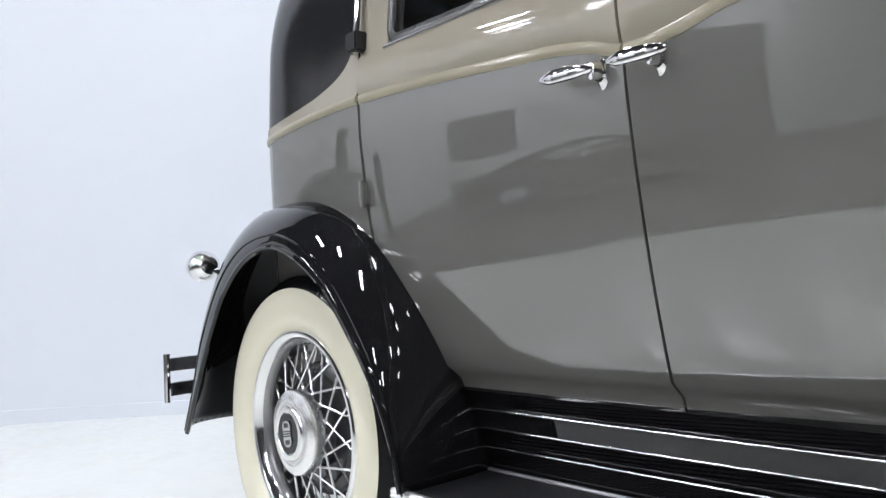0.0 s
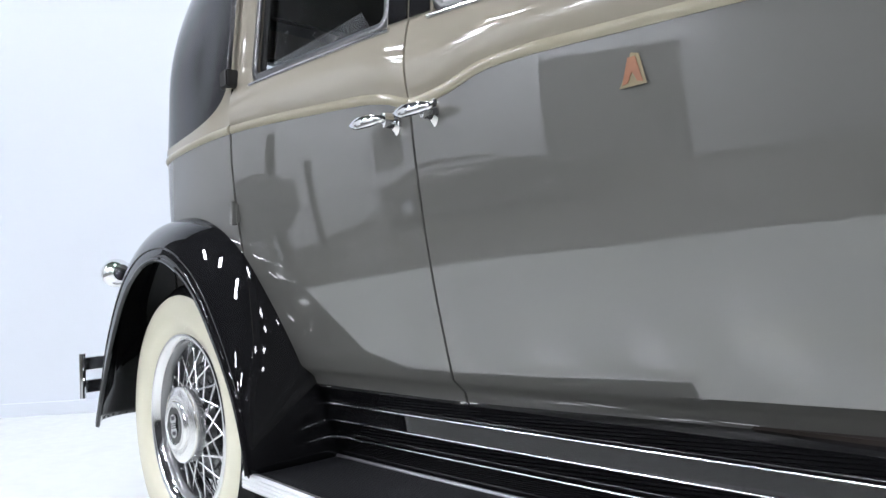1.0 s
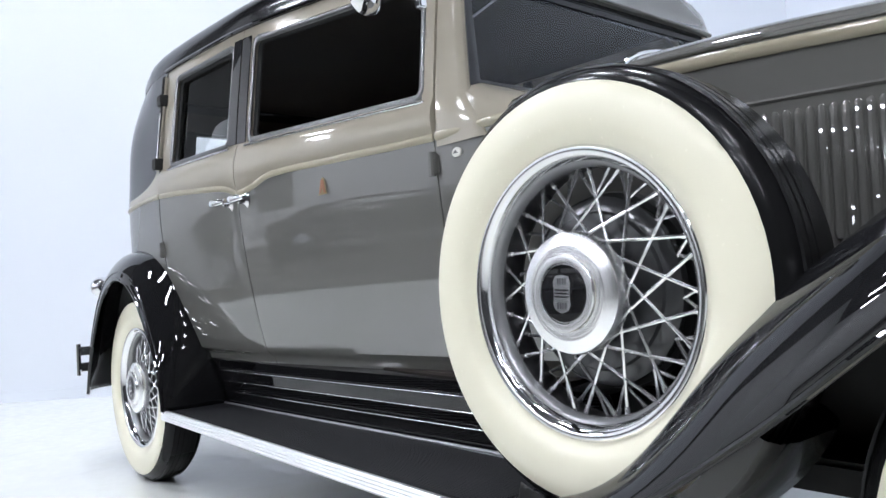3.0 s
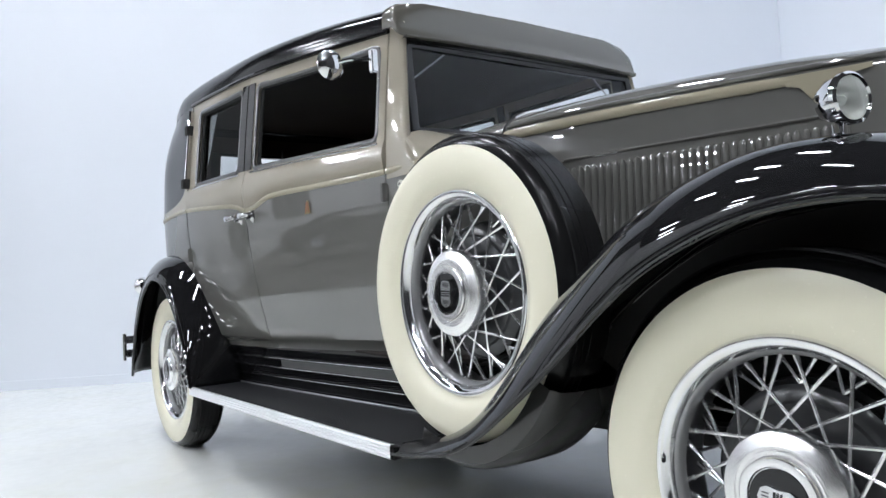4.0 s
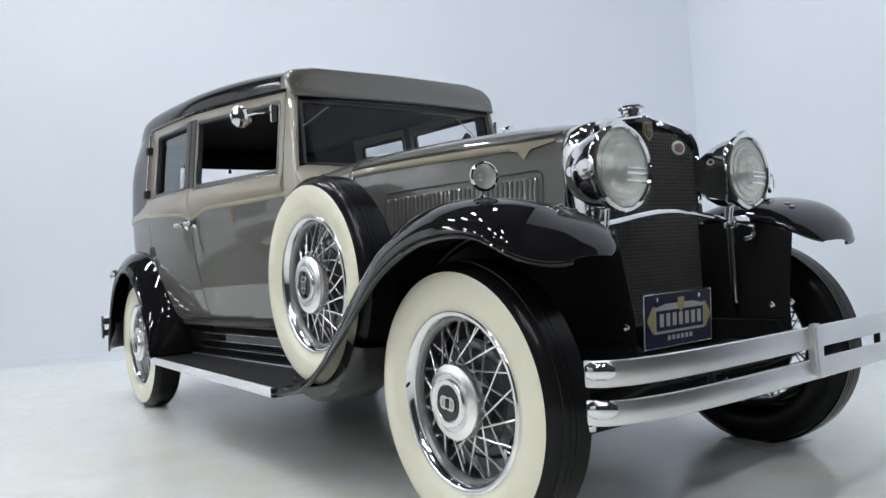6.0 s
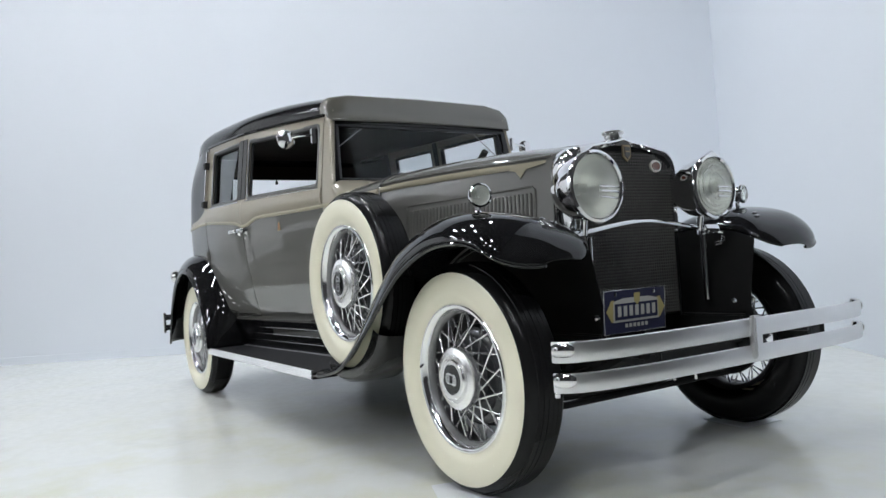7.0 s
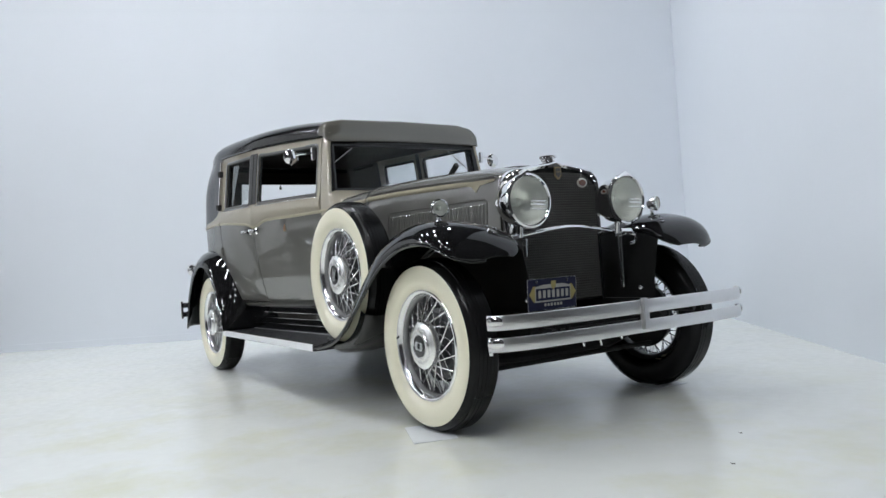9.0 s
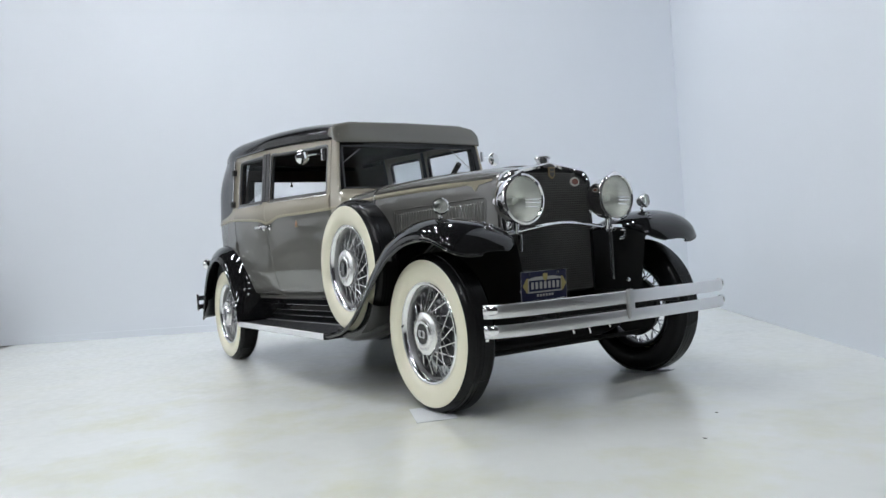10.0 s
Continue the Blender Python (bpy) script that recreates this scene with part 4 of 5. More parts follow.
# running boards and aprons
for side in (-1, 1):
    ya = lambda x: 0.885 + 0.05 * (x - 0.514) / 1.9
    xs = steps(0.50, 2.42, 12)
    bm = bmesh.new()
    quads(bm, [[(x, side * 0.60, 0.330), (x, side * 0.60, 0.362), (x, side * ya(x), 0.362), (x, side * ya(x), 0.330)] for x in xs], True)
    bm.faces.new([v for v in bm.verts if abs(v.co.x - 0.50) < 1e-5])
    bm.faces.new([v for v in bm.verts if abs(v.co.x - 2.42) < 1e-5])
    board = part("running_board", bm, CHASSIS, car, "black running board with ribbed rubber top")
    bm = bmesh.new()
    for k in range(38):
        f = 0.02 + 0.95 * k / 37
        y = lambda x: 0.61 + (ya(x) - 0.025 - 0.61) * f
        rows = [[(x, side * (y(x) - 0.0027), 0.362), (x, side * (y(x) - 0.0015), 0.3660), (x, side * (y(x) + 0.0015), 0.3660), (x, side * (y(x) + 0.0027), 0.362)] for x in (0.505, 1.45, 2.415)]
        quads(bm, rows)
    tagged(part("tread_rib", bm, MAT, board, "ribbed black rubber tread"), kind="stuff")
    bm = bmesh.new()
    prof = [(-0.012, 0.368), (0.003, 0.371), (0.007, 0.364), (0.005, 0.359), (0.008, 0.355), (0.005, 0.350), (0.008, 0.346), (0.005, 0.341), (0.008, 0.336), (0.004, 0.330), (-0.006, 0.326)]
    quads(bm, [[(x, side * (ya(x) + dy), z) for dy, z in prof] for x in (0.514, 1.0, 1.5, 2.0, 2.412)])
    inner_y = lambda x: 0.630 + float(np.interp(x, (0.45, 1.0, 2.1, 2.5), (0.012, 0.0, -0.045, -0.058)))
    part("inner_strip", tube([(x, side * (inner_y(x) + 0.004), 0.367) for x in steps(0.515, 2.42, 10)], 0.0055, 6), BOARDMETAL, board, "dull metal strip along the apron")
    part("end_strip", tube([(0.518, side * (inner_y(0.52) + 0.004), 0.367), (0.518, side * (ya(0.52) - 0.01), 0.367)], 0.0045, 6), BOARDMETAL, board)
    part("edge_trim", bm, ALU, board, "ribbed bright aluminium edge trim")
    bm = bmesh.new()
    aps = [(0.676, 0.548), (0.672, 0.542), (0.655, 0.508), (0.651, 0.502), (0.650, 0.465), (0.646, 0.459), (0.634, 0.422), (0.630, 0.416), (0.622, 0.362)]
    draw = graph((0.45, 1.0, 2.1, 2.5), (0.012, 0.0, -0.045, -0.058))
    quads(bm, [[(x, side * (half(x) - tuck(0.556, x) - 0.006), 0.556)] + [(x, side * (y + draw(x)), z) for y, z in aps] for x in steps(0.49, 2.50, 14)])
    apron = part("apron", bm, BLACK, car, "stepped black apron above the running board", 20)
    for y, z in ((0.658, 0.505), (0.649, 0.462), (0.639, 0.419)):
        part("trim_strip", tube([(x, side * (y + draw(x)), z) for x in steps(0.52, 2.44, 12)], 0.0023, 8), SATIN, apron, "thin chrome strip")


# ---- wheels ----
def tyre_profile():
    """Section of the tyre from the inner bead round the tread to the outer bead; outside is minus y."""
    c = 0.338
    pts = []
    for k in range(0, 29):
        a = radians(-128 + 256 * k / 28)
        yy = 0.087 * math.copysign(abs(math.sin(a)) ** 0.7, math.sin(a))
        rr = 0.0765 * math.copysign(abs(math.cos(a)) ** 0.7, math.cos(a))
        pts.append((c + rr, yy))
    return pts


def make_wheel():
    prof = tyre_profile()
    wheel = part("wheel", lathe([(0.262, -0.046), (0.270, -0.056), (0.2725, -0.064), (0.271, -0.070), (0.266, -0.0745), (0.259, -0.075), (0.252, -0.071), (0.246, -0.063), (0.242, -0.052)], 96, caps=False), RIMCHROME, car, "chrome wire-spoke wheel")
    part("rim_barrel", lathe([(0.243, -0.054), (0.2415, -0.046), (0.241, -0.030), (0.236, -0.020), (0.236, 0.025), (0.246, 0.045), (0.264, 0.055)], 72, caps=False), BARREL, wheel, "grey metal rim barrel")
    part("rim_ring", lathe([(0.2425, -0.0535), (0.2395, -0.0515), (0.2355, -0.046), (0.2325, -0.038), (0.2315, -0.030), (0.236, -0.022)], 72, caps=False), RIMGREY, wheel, "grey painted inner rim ring")
    part("tyre", lathe(prof, 72, caps=False), RUBBER, wheel, "black tyre with ribbed tread")
    bm = bmesh.new()
    for y in (-0.040, -0.020, 0.0, 0.020, 0.040):
        lathe([(0.410, y - 0.0098), (0.4168 - abs(y) * 0.05, y - 0.0092), (0.4168 - abs(y) * 0.05, y + 0.0092), (0.410, y + 0.0098)], 72, "y", (0, 0, 0), bm, False)
    part("tread_band", bm, RUBBER, wheel)
    band = [(0.338 + (r - 0.338) * 1.02, y - 0.0025) for r, y in prof if y < -0.03 and r <= 0.388]
    band = [(0.258, -0.050), (0.270, -0.068)] + [p for p in band if p[0] > 0.277] if band[0][0] < band[-1][0] else [p for p in band if p[0] > 0.277] + [(0.270, -0.068), (0.258, -0.050)]
    bm = bmesh.new()
    quads(bm, [[(r * math.cos(2 * math.pi * i / 72), y, r * math.sin(2 * math.pi * i / 72)) for i in range(72)] for r, y in band], True)
    part("whitewall", bm, WHITEWALL, wheel, "cream-white tyre sidewall")
    part("brake_drum", lathe([(0.0, 0.03), (0.165, 0.03), (0.178, 0.02), (0.178, 0.002), (0.168, -0.006), (0.150, -0.008), (0.146, -0.014), (0.10, -0.018), (0.085, -0.05), (0.0, -0.06)], 48), DRUM, wheel, "dark grey brake drum")
    part("backing_plate", lathe([(0.0, 0.054), (0.186, 0.054), (0.190, 0.048), (0.186, 0.030), (0.0, 0.030)], 40), CHASSIS, wheel)
    hub = part("hub_cap", lathe([(0.104, -0.050), (0.111, -0.058), (0.113, -0.080), (0.110, -0.089), (0.100, -0.093), (0.087, -0.0965), (0.0855, -0.092), (0.0815, -0.092), (0.080, -0.0985), (0.0765, -0.0985), (0.0755, -0.095), (0.0735, -0.095), (0.072, -0.1025), (0.069, -0.106), (0.064, -0.1065), (0.056, -0.106), (0.054, -0.102), (0.0, -0.102)], 64, caps=False), HUBMETAL, wheel, "polished metal hub cap")
    part("hub_centre", lathe([(0.0525, -0.1025), (0.0525, -0.1045), (0.0, -0.105)], 32), BLACK, hub, "black enamel centre")
    six = [(0.0, 0.034), (0.015, 0.031), (0.021, 0.020), (0.018, 0.0), (0.021, -0.020), (0.015, -0.031), (0.0, -0.036), (-0.015, -0.031), (-0.021, -0.020), (-0.018, 0.0), (-0.021, 0.020), (-0.015, 0.031)]
    part("hub_emblem", prism([(x, -0.105, z) for x, z in six], (0, -0.003, 0)), SATIN, hub, "raised metal emblem")
    for z in (-0.006, 0.0, 0.006):
        part("emblem_bar", box(-0.014, 0.014, -0.110, -0.1078, z - 0.0015, z + 0.0015), BLACK, hub)
    for z in (-0.022, 0.022):
        for x in (-0.009, -0.003, 0.003, 0.009):
            part("emblem_bar", box(x - 0.001, x + 0.001, -0.109, -0.1078, z - 0.006, z + 0.006), BARREL, hub)
    part("valve", tube([(0.0, -0.060, -0.262), (0.004, -0.088, -0.240)], 0.0045, 8), RUBBER, wheel)
    # spokes in two crossing layers
    meshes = []
    for (r0, y0, r1, y1, lean) in ((0.098, -0.052, 0.240, -0.022, 44), (0.098, -0.052, 0.240, -0.022, -44), (0.100, -0.008, 0.240, 0.012, 62), (0.100, -0.008, 0.240, 0.012, -62)):
        a = radians(lean)
        p0 = (r0 * math.cos(a), y0, r0 * math.sin(a))
        p1 = (r1, y1, 0)
        bm = tube([p0, p1], 0.0036, 6)
        d = (Vector(p1) - Vector(p0)).normalized()
        tube([Vector(p1) - d * 0.024, p1], 0.0050, 6, bm)
        meshes.append(finish("spoke", bm, SPOKE))
    n = 15
    for k in range(n):
        for j, me in enumerate(meshes):
            shared("spoke", me, wheel, pose(0, 0, 0, 0, 360 / n * k + (0, 5, 12, 17)[j], 0))
    return wheel


wheel = make_wheel()
wheel.matrix_basis = pose(0, -TRACK, RADIUS - 0.006, 0, -10, 0)
for x, y, z, roll, turn in ((AXLE, -TRACK, RADIUS - 0.006, 97, 0), (2.606, -0.758, 0.771, 3, 0), (AXLE - 0.012, 0.763, RADIUS - 0.006, 50, 180), (0, TRACK, RADIUS - 0.006, 75, 180)):
    copy_thing(wheel, pose(x, y, z, 0, 0, turn) @ pose(0, 0, 0, 0, roll, 0))
part("spare_mount", tube([(2.602, -0.70, 0.77), (2.602, -0.50, 0.80)], 0.05, 14), CHASSIS, car)

# ---- chassis ----
for side in (-1, 1):
    part("frame_rail", box(-0.85, 3.80, side * 0.40 - 0.03, side * 0.40 + 0.03, 0.42, 0.54, 0.006), CHASSIS, car)
    pts = smooth_line([(3.02, side * 0.40, 0.44), (3.25, side * 0.40, 0.37), (3.47, side * 0.40, 0.345), (3.70, side * 0.40, 0.39), (3.88, side * 0.40, 0.47)], 14)
    part("leaf_spring", tube(pts, 0.026, 8, None, 1.2), CHASSIS, car)
    part("bumper_iron", tube(smooth_line([(3.70, side * 0.40, 0.48), (3.88, side * 0.42, 0.49), (4.03, side * 0.46, 0.49)], 8), 0.020, 8), CHASSIS, car)
part("front_axle", tube(smooth_line([(3.47, -0.66, 0.40), (3.47, -0.52, 0.33), (3.47, -0.3, 0.29), (3.47, 0.3, 0.29), (3.47, 0.52, 0.33), (3.47, 0.66, 0.40)], 24), 0.036, 10), CHASSIS, car, "black front axle beam")
part("tie_rod", tube([(3.60, -0.60, 0.27), (3.60, 0.60, 0.27)], 0.014, 8), CHASSIS, car)
part("rear_axle", tube([(0, -0.66, 0.40), (0, 0.66, 0.40)], 0.05, 12), CHASSIS, car)
part("front_apron", box(3.58, 3.80, -0.42, 0.42, 0.40, 0.47, 0.03), CHASSIS, car, "black apron below the radiator")
part("underfloor", box(-0.55, 3.45, -0.56, 0.56, 0.40, 0.46, 0.01), CHASSIS, car)
part("engine_block", box(2.6, 3.40, -0.28, 0.28, 0.32, 1.05, 0.04), CHASSIS, car)
part("fuel_tank", box(-0.70, -0.35, -0.45, 0.45, 0.36, 0.55, 0.04), CHASSIS, car)

# ---- bumpers ----
def bumper_bar(z0, z1, x_mid, x_end, half_w, sign, shift=0.0):
    """A spring-steel bar, bowed in plan, with its ends turned in."""
    rows = []
    h = (z1 - z0) / 2
    zc = (z0 + z1) / 2
    for k in range(41):
        u = -1 + 2 * k / 40
        y = shift + half_w * math.sin(u * math.pi / 2 * 0.98) / math.sin(math.pi / 2 * 0.98)
        x = x_mid - sign * abs(x_mid - x_end) * abs(u) ** 3.2
        sec = [(0.0, -h), (0.004, -h * 0.9), (0.007, -h * 0.4), (0.008, 0), (0.007, h * 0.4), (0.004, h * 0.9), (0.0, h), (-0.004, h * 0.9), (-0.004, -h * 0.9)]
        rows.append([(x + sign * dx, y, zc + dz) for dx, dz in sec])
    bm = bmesh.new()
    vs = quads(bm, rows, True)
    bm.faces.new(vs[0])
    bm.faces.new(vs[-1])
    return bm


front = part("front_bumper", bumper_bar(0.504, 0.568, 4.115, 3.998, 0.832, 1, 0.007), BUMPERSTEEL, car, "double-bar polished steel front bumper")
part("lower_bar", bumper_bar(0.414, 0.474, 4.115, 3.998, 0.832, 1, 0.007), BUMPERSTEEL, front)
part("centre_clip", box(4.112, 4.142, -0.034, 0.010, 0.428, 0.576, 0.007), BUMPERSTEEL, front, "chrome centre clip")
for side in (-1, 1):
    for z in (0.543, 0.453):
        line = []
        for k in range(9):
            u = 0.83 + 0.172 * k / 8
            line.append((4.121 - 0.117 * u ** 3.2, 0.007 + side * 0.832 * math.sin(min(u, 1.0) * math.pi / 2 * 0.98) / math.sin(math.pi / 2 * 0.98) + side * max(0.0, u - 1) * 4, z))
        part("rolled_cap", tube(line, [0.012, 0.019, 0.022, 0.022, 0.022, 0.022, 0.022, 0.021, 0.014], 14, None, 0.6), CHROME, front, "chrome rolled end cap")
    part("end_bolt", lathe([(0.0, 0.398), (0.008, 0.400), (0.009, 0.412), (0.005, 0.416), (0.005, 0.425), (0.0, 0.425)], 12, "z", (4.002, 0.007 + side * 0.826, 0.0)), CHROME, front)
    part("bracket", tube([(4.085, side * 0.46, 0.42), (4.085, side * 0.46, 0.56)], 0.010, 8), CHASSIS, front)
for y, high, low in ((-0.275, 0.411, 0.375), (-0.165, 0.425, 0.365), (-0.025, 0.425, 0.380)):
    part("hanging_pin", tube([(3.98, y - 0.006, high), (3.98, y + 0.006, low)], [0.0035, 0.005], 8), CHROME, front, "small bright pin below the bumper")
part("pin_rod", tube([(3.98, -0.44, 0.428), (3.98, 0.44, 0.428)], 0.008, 8), CHASSIS, front)
rear = part("rear_bumper", bumper_bar(0.525, 0.575, -0.86, -0.80, 0.875, -1), SATIN, car, "split steel rear bumper")
part("lower_bar", bumper_bar(0.44, 0.49, -0.86, -0.80, 0.875, -1), SATIN, rear)
for side in (-1, 1):
    part("end_bolt", tube([(-0.80, side * 0.872, 0.425), (-0.80, side * 0.872, 0.59)], 0.011, 10), CHROME, rear)
    part("bracket", tube([(-0.84, side * 0.62, 0.507), (-0.76, side * 0.55, 0.507), (-0.65, side * 0.42, 0.50)], 0.018, 8), CHASSIS, rear)

# number plate with plain bars in place of its lettering
plate = part("licence_plate", prism([(3.985, -0.594, 0.562), (3.985, -0.308, 0.562), (3.993, -0.308, 0.702), (3.993, -0.594, 0.702)], (0.003, 0, 0)), PLATEBLUE, car, "navy show plate with gold and white emblem")

rim = [(3.9885, -0.594, 0.562), (3.9885, -0.308, 0.562), (3.9965, -0.308, 0.702), (3.9965, -0.594, 0.702)]
part("plate_rim", ring(rim, 0.0022, 6), SATIN, plate, "thin bright plate rim")


def on_plate(name, pts, mat, lift):
    y0, z0 = -0.448, 0.634
    return part(name, prism([(3.9922 + z * 0.068 + lift, y0 + y * 1.16, z0 + z * 1.2) for y, z in pts], (0.0012, 0, 0)), mat, plate)


on_plate("emblem_wing", [(-0.118, 0.0), (-0.098, 0.030), (-0.088, 0.030), (-0.088, -0.028), (-0.098, -0.028)], PLATEGOLD, 0.0015)
on_plate("emblem_wing", [(0.118, 0.0), (0.098, 0.030), (0.088, 0.030), (0.088, -0.028), (0.098, -0.028)], PLATEGOLD, 0.0015)
on_plate("emblem_field", [(-0.092, -0.030), (0.092, -0.030), (0.092, 0.026), (0.05, 0.034), (-0.05, 0.034), (-0.092, 0.026)], PLATEWHITE, 0.0015)
on_plate("emblem_panel", [(-0.086, -0.024), (0.086, -0.024), (0.086, 0.020), (-0.086, 0.020)], PLATEBLUE, 0.003)
for k in range(7):
    y = -0.069 + 0.023 * k
    on_plate("letter_bar", [(y - 0.0065, -0.015), (y + 0.0065, -0.015), (y + 0.0065, 0.013), (y - 0.0065, 0.013)], PLATEWHITE, 0.0045)
on_plate("emblem_shield", [(0.0, 0.014), (0.011, 0.024), (0.012, 0.046), (-0.012, 0.046), (-0.011, 0.024)], PLATEGOLD, 0.006)
for k in range(6):
    y = -0.04 + 0.016 * k
    on_plate("letter_bar", [(y - 0.005, -0.046), (y + 0.005, -0.046), (y + 0.005, -0.036), (y - 0.005, -0.036)], PLATEWHITE, 0.0015)
for y in (-0.09, 0.09):
    part("plate_bolt", lathe([(0.006, 0.0), (0.006, 0.004), (0.0, 0.005)], 10, "x", (3.992, -0.451 + y, 0.688)), SATIN, plate)

# ---- lamps ----

def headlamp(y):
    bm = lathe([(0.0, -0.186), (0.025, -0.184), (0.056, -0.173), (0.088, -0.145), (0.112, -0.100), (0.124, -0.050), (0.128, -0.012), (0.134, -0.008), (0.137, 0.002), (0.134, 0.014), (0.124, 0.018), (0.119, 0.012)], 48, "x", caps=False)
    h = part("headlamp", bm, CHROME, car, "large chrome bowl headlamp")
    h.location = (3.735, y, 1.073)
    part("reflector", lathe([(0.120, 0.004), (0.116, -0.03), (0.095, -0.085), (0.06, -0.12), (0.02, -0.135), (0.0, -0.137)], 40, "x", caps=False), REFLECTOR, h, "silvered reflector")
    part("bulb", lathe([(0.0, -0.05), (0.016, -0.06), (0.02, -0.075), (0.014, -0.10), (0.012, -0.135), (0.0, -0.135)], 16, "x"), REFLECTOR, h)
    part("lens", lathe([(0.0, 0.002), (0.06, 0.0), (0.120, -0.006), (0.120, 0.008), (0.11, 0.014), (0.09, 0.024), (0.06, 0.033), (0.03, 0.038), (0.0, 0.040)], 48, "x"), LENS, h, "fluted glass lens").visible_shadow = False
    # bright bars imitate the streaks of reflected light in the lens
    for k, zz in enumerate((-0.004, -0.020, -0.042)):
        hh = math.sqrt(0.108 ** 2 - zz ** 2)
        pts = [(0.0385 - 0.030 * ((yy * yy + zz * zz) / 0.0144), yy, zz + 0.10 * zz * (yy / 0.11)) for yy in steps(-hh * 0.15, hh, 14)]
        part("lens_streak", tube(pts, (0.0036, 0.0048, 0.0036)[k], 8), SPOKE, h, "bright metal bar standing in for a streak of light in the lens").visible_shadow = False
    part("peak", prism([(-0.006, -0.050, 0.124), (-0.006, -0.025, 0.136), (-0.006, -0.006, 0.146), (-0.006, 0.0, 0.149), (-0.006, 0.006, 0.146), (-0.006, 0.025, 0.136), (-0.006, 0.050, 0.124)], (0.018, 0, 0)), CHROME, h)
    part("stalk", tube([(-0.07, 0, -0.115), (-0.08, 0, -0.175)], 0.016, 12), CHROME, h)
    part("side_boss", lathe([(0.016, 0.0), (0.016, 0.006), (0.0, 0.008)], 14, "y", (-0.10, math.copysign(0.112, -y) * -1, 0.0)), CHROME, h)
    return h


for y in (-0.337, 0.337):
    headlamp(y)
    part("lamp_post", tube([(3.625, y * 1.17, 0.60), (3.625, y * 1.17, 0.89)], [0.012, 0.014], 12), CHROME, car, "chrome headlamp post")
    part("post_cap", lathe([(0.0, 0.0), (0.026, 0.0), (0.028, 0.02), (0.02, 0.035), (0.0, 0.036)], 14, "z", (3.635, y * 1.15, 0.880)), CHROME, car)
    part("lamp_bracket", tube(smooth_line([(3.635, y * 1.17, 0.892), (3.66, y * 1.30, 0.890), (3.675, y * 1.38, 0.880), (3.68, y * 1.34, 0.845), (3.66, y * 1.26, 0.835)], 12), 0.011, 10), CHROME, car, "bent chrome lamp bracket")
    for dx, dy in ((0.0, 0.07), (0.0, -0.06)):
        part("bolt_head", lathe([(0.012, 0.0), (0.012, 0.008), (0.006, 0.014), (0.0, 0.015)], 10, "x", (3.80, y * 1.14 + dy, 0.60)), CHROME, car)
part("lamp_strut", tube([(3.66, -0.312, 0.800), (3.66, -0.312, 0.890)], [0.010, 0.012], 12), CHROME, car, "short chrome strut below the headlamp")
part("tie_bar", tube(smooth_line([(3.655, -0.40, 0.895), (3.655, -0.30, 0.912), (3.655, 0.0, 0.945), (3.655, 0.30, 0.912), (3.655, 0.40, 0.895)], 30), 0.0095, 10), CHROME, car, "arched chrome bar between the headlamps")


def fender_lamp(side):
    bm = lathe([(0.0, -0.056), (0.018, -0.053), (0.033, -0.040), (0.042, -0.018), (0.044, 0.0), (0.048, 0.004), (0.048, 0.014), (0.043, 0.018), (0.040, 0.014)], 28, "x", caps=False)
    h = part("fender_lamp", bm, CHROME, car, "small chrome parking lamp")
    h.matrix_basis = pose(3.585, side * (0.755 if side < 0 else 0.738), 1.059, 0, 0, side * 15)
    h.scale = (0.9, 0.9, 0.9)
    part("lens", lathe([(0.0, 0.010), (0.041, 0.006), (0.041, 0.013), (0.03, 0.019), (0.0, 0.023)], 28, "x"), RIB, h, "clear glass lens").visible_shadow = False
    part("reflector", lathe([(0.041, 0.004), (0.036, -0.016), (0.022, -0.032), (0.0, -0.038)], 24, "x", caps=False), REFLECTOR, h)
    part("bulb", lathe([(0.0, 0.002), (0.008, -0.003), (0.011, -0.012), (0.008, -0.024), (0.006, -0.036), (0.0, -0.036)], 12, "x"), REFLECTOR, h)
    part("stalk", lathe([(0.022, -0.078), (0.018, -0.066), (0.010, -0.058), (0.012, -0.042), (0.0, -0.04)], 14, "z", (-0.022, 0, 0)), CHROME, h)
    return h


fender_lamp(-1)
fender_lamp(1)
for side in (-1, 1):
    for dx, dy in ((0.0, 0.0), (0.030, 0.026)):
        part("fender_bolt", lathe([(0.011, -0.02), (0.011, 0.004), (0.0125, 0.005), (0.0125, 0.013), (0.007, 0.016), (0.0, 0.0165)], 8, "z", (3.735 + dx, side * (0.605 - dy), 0.948 - dx * 0.5)), CHROME, car, "small chrome bolt head")
bm = lathe([(0.0, -0.06), (0.03, -0.055), (0.048, -0.03), (0.054, 0.0), (0.048, 0.03), (0.03, 0.055), (0.0, 0.06)], 28, "x", (-0.70, -0.775, 0.885))
tail = part("tail_lamp", bm, CHROME, car, "round chrome tail lamp")
part("stalk", tube([(-0.66, -0.76, 0.87), (-0.54, -0.70, 0.80)], 0.012, 8), CHROME, tail)
part("trunk_rack", box(-0.52, -0.36, -0.66, 0.66, 0.95, 1.10, 0.05), GREY, car, "rounded grey panel behind the body")

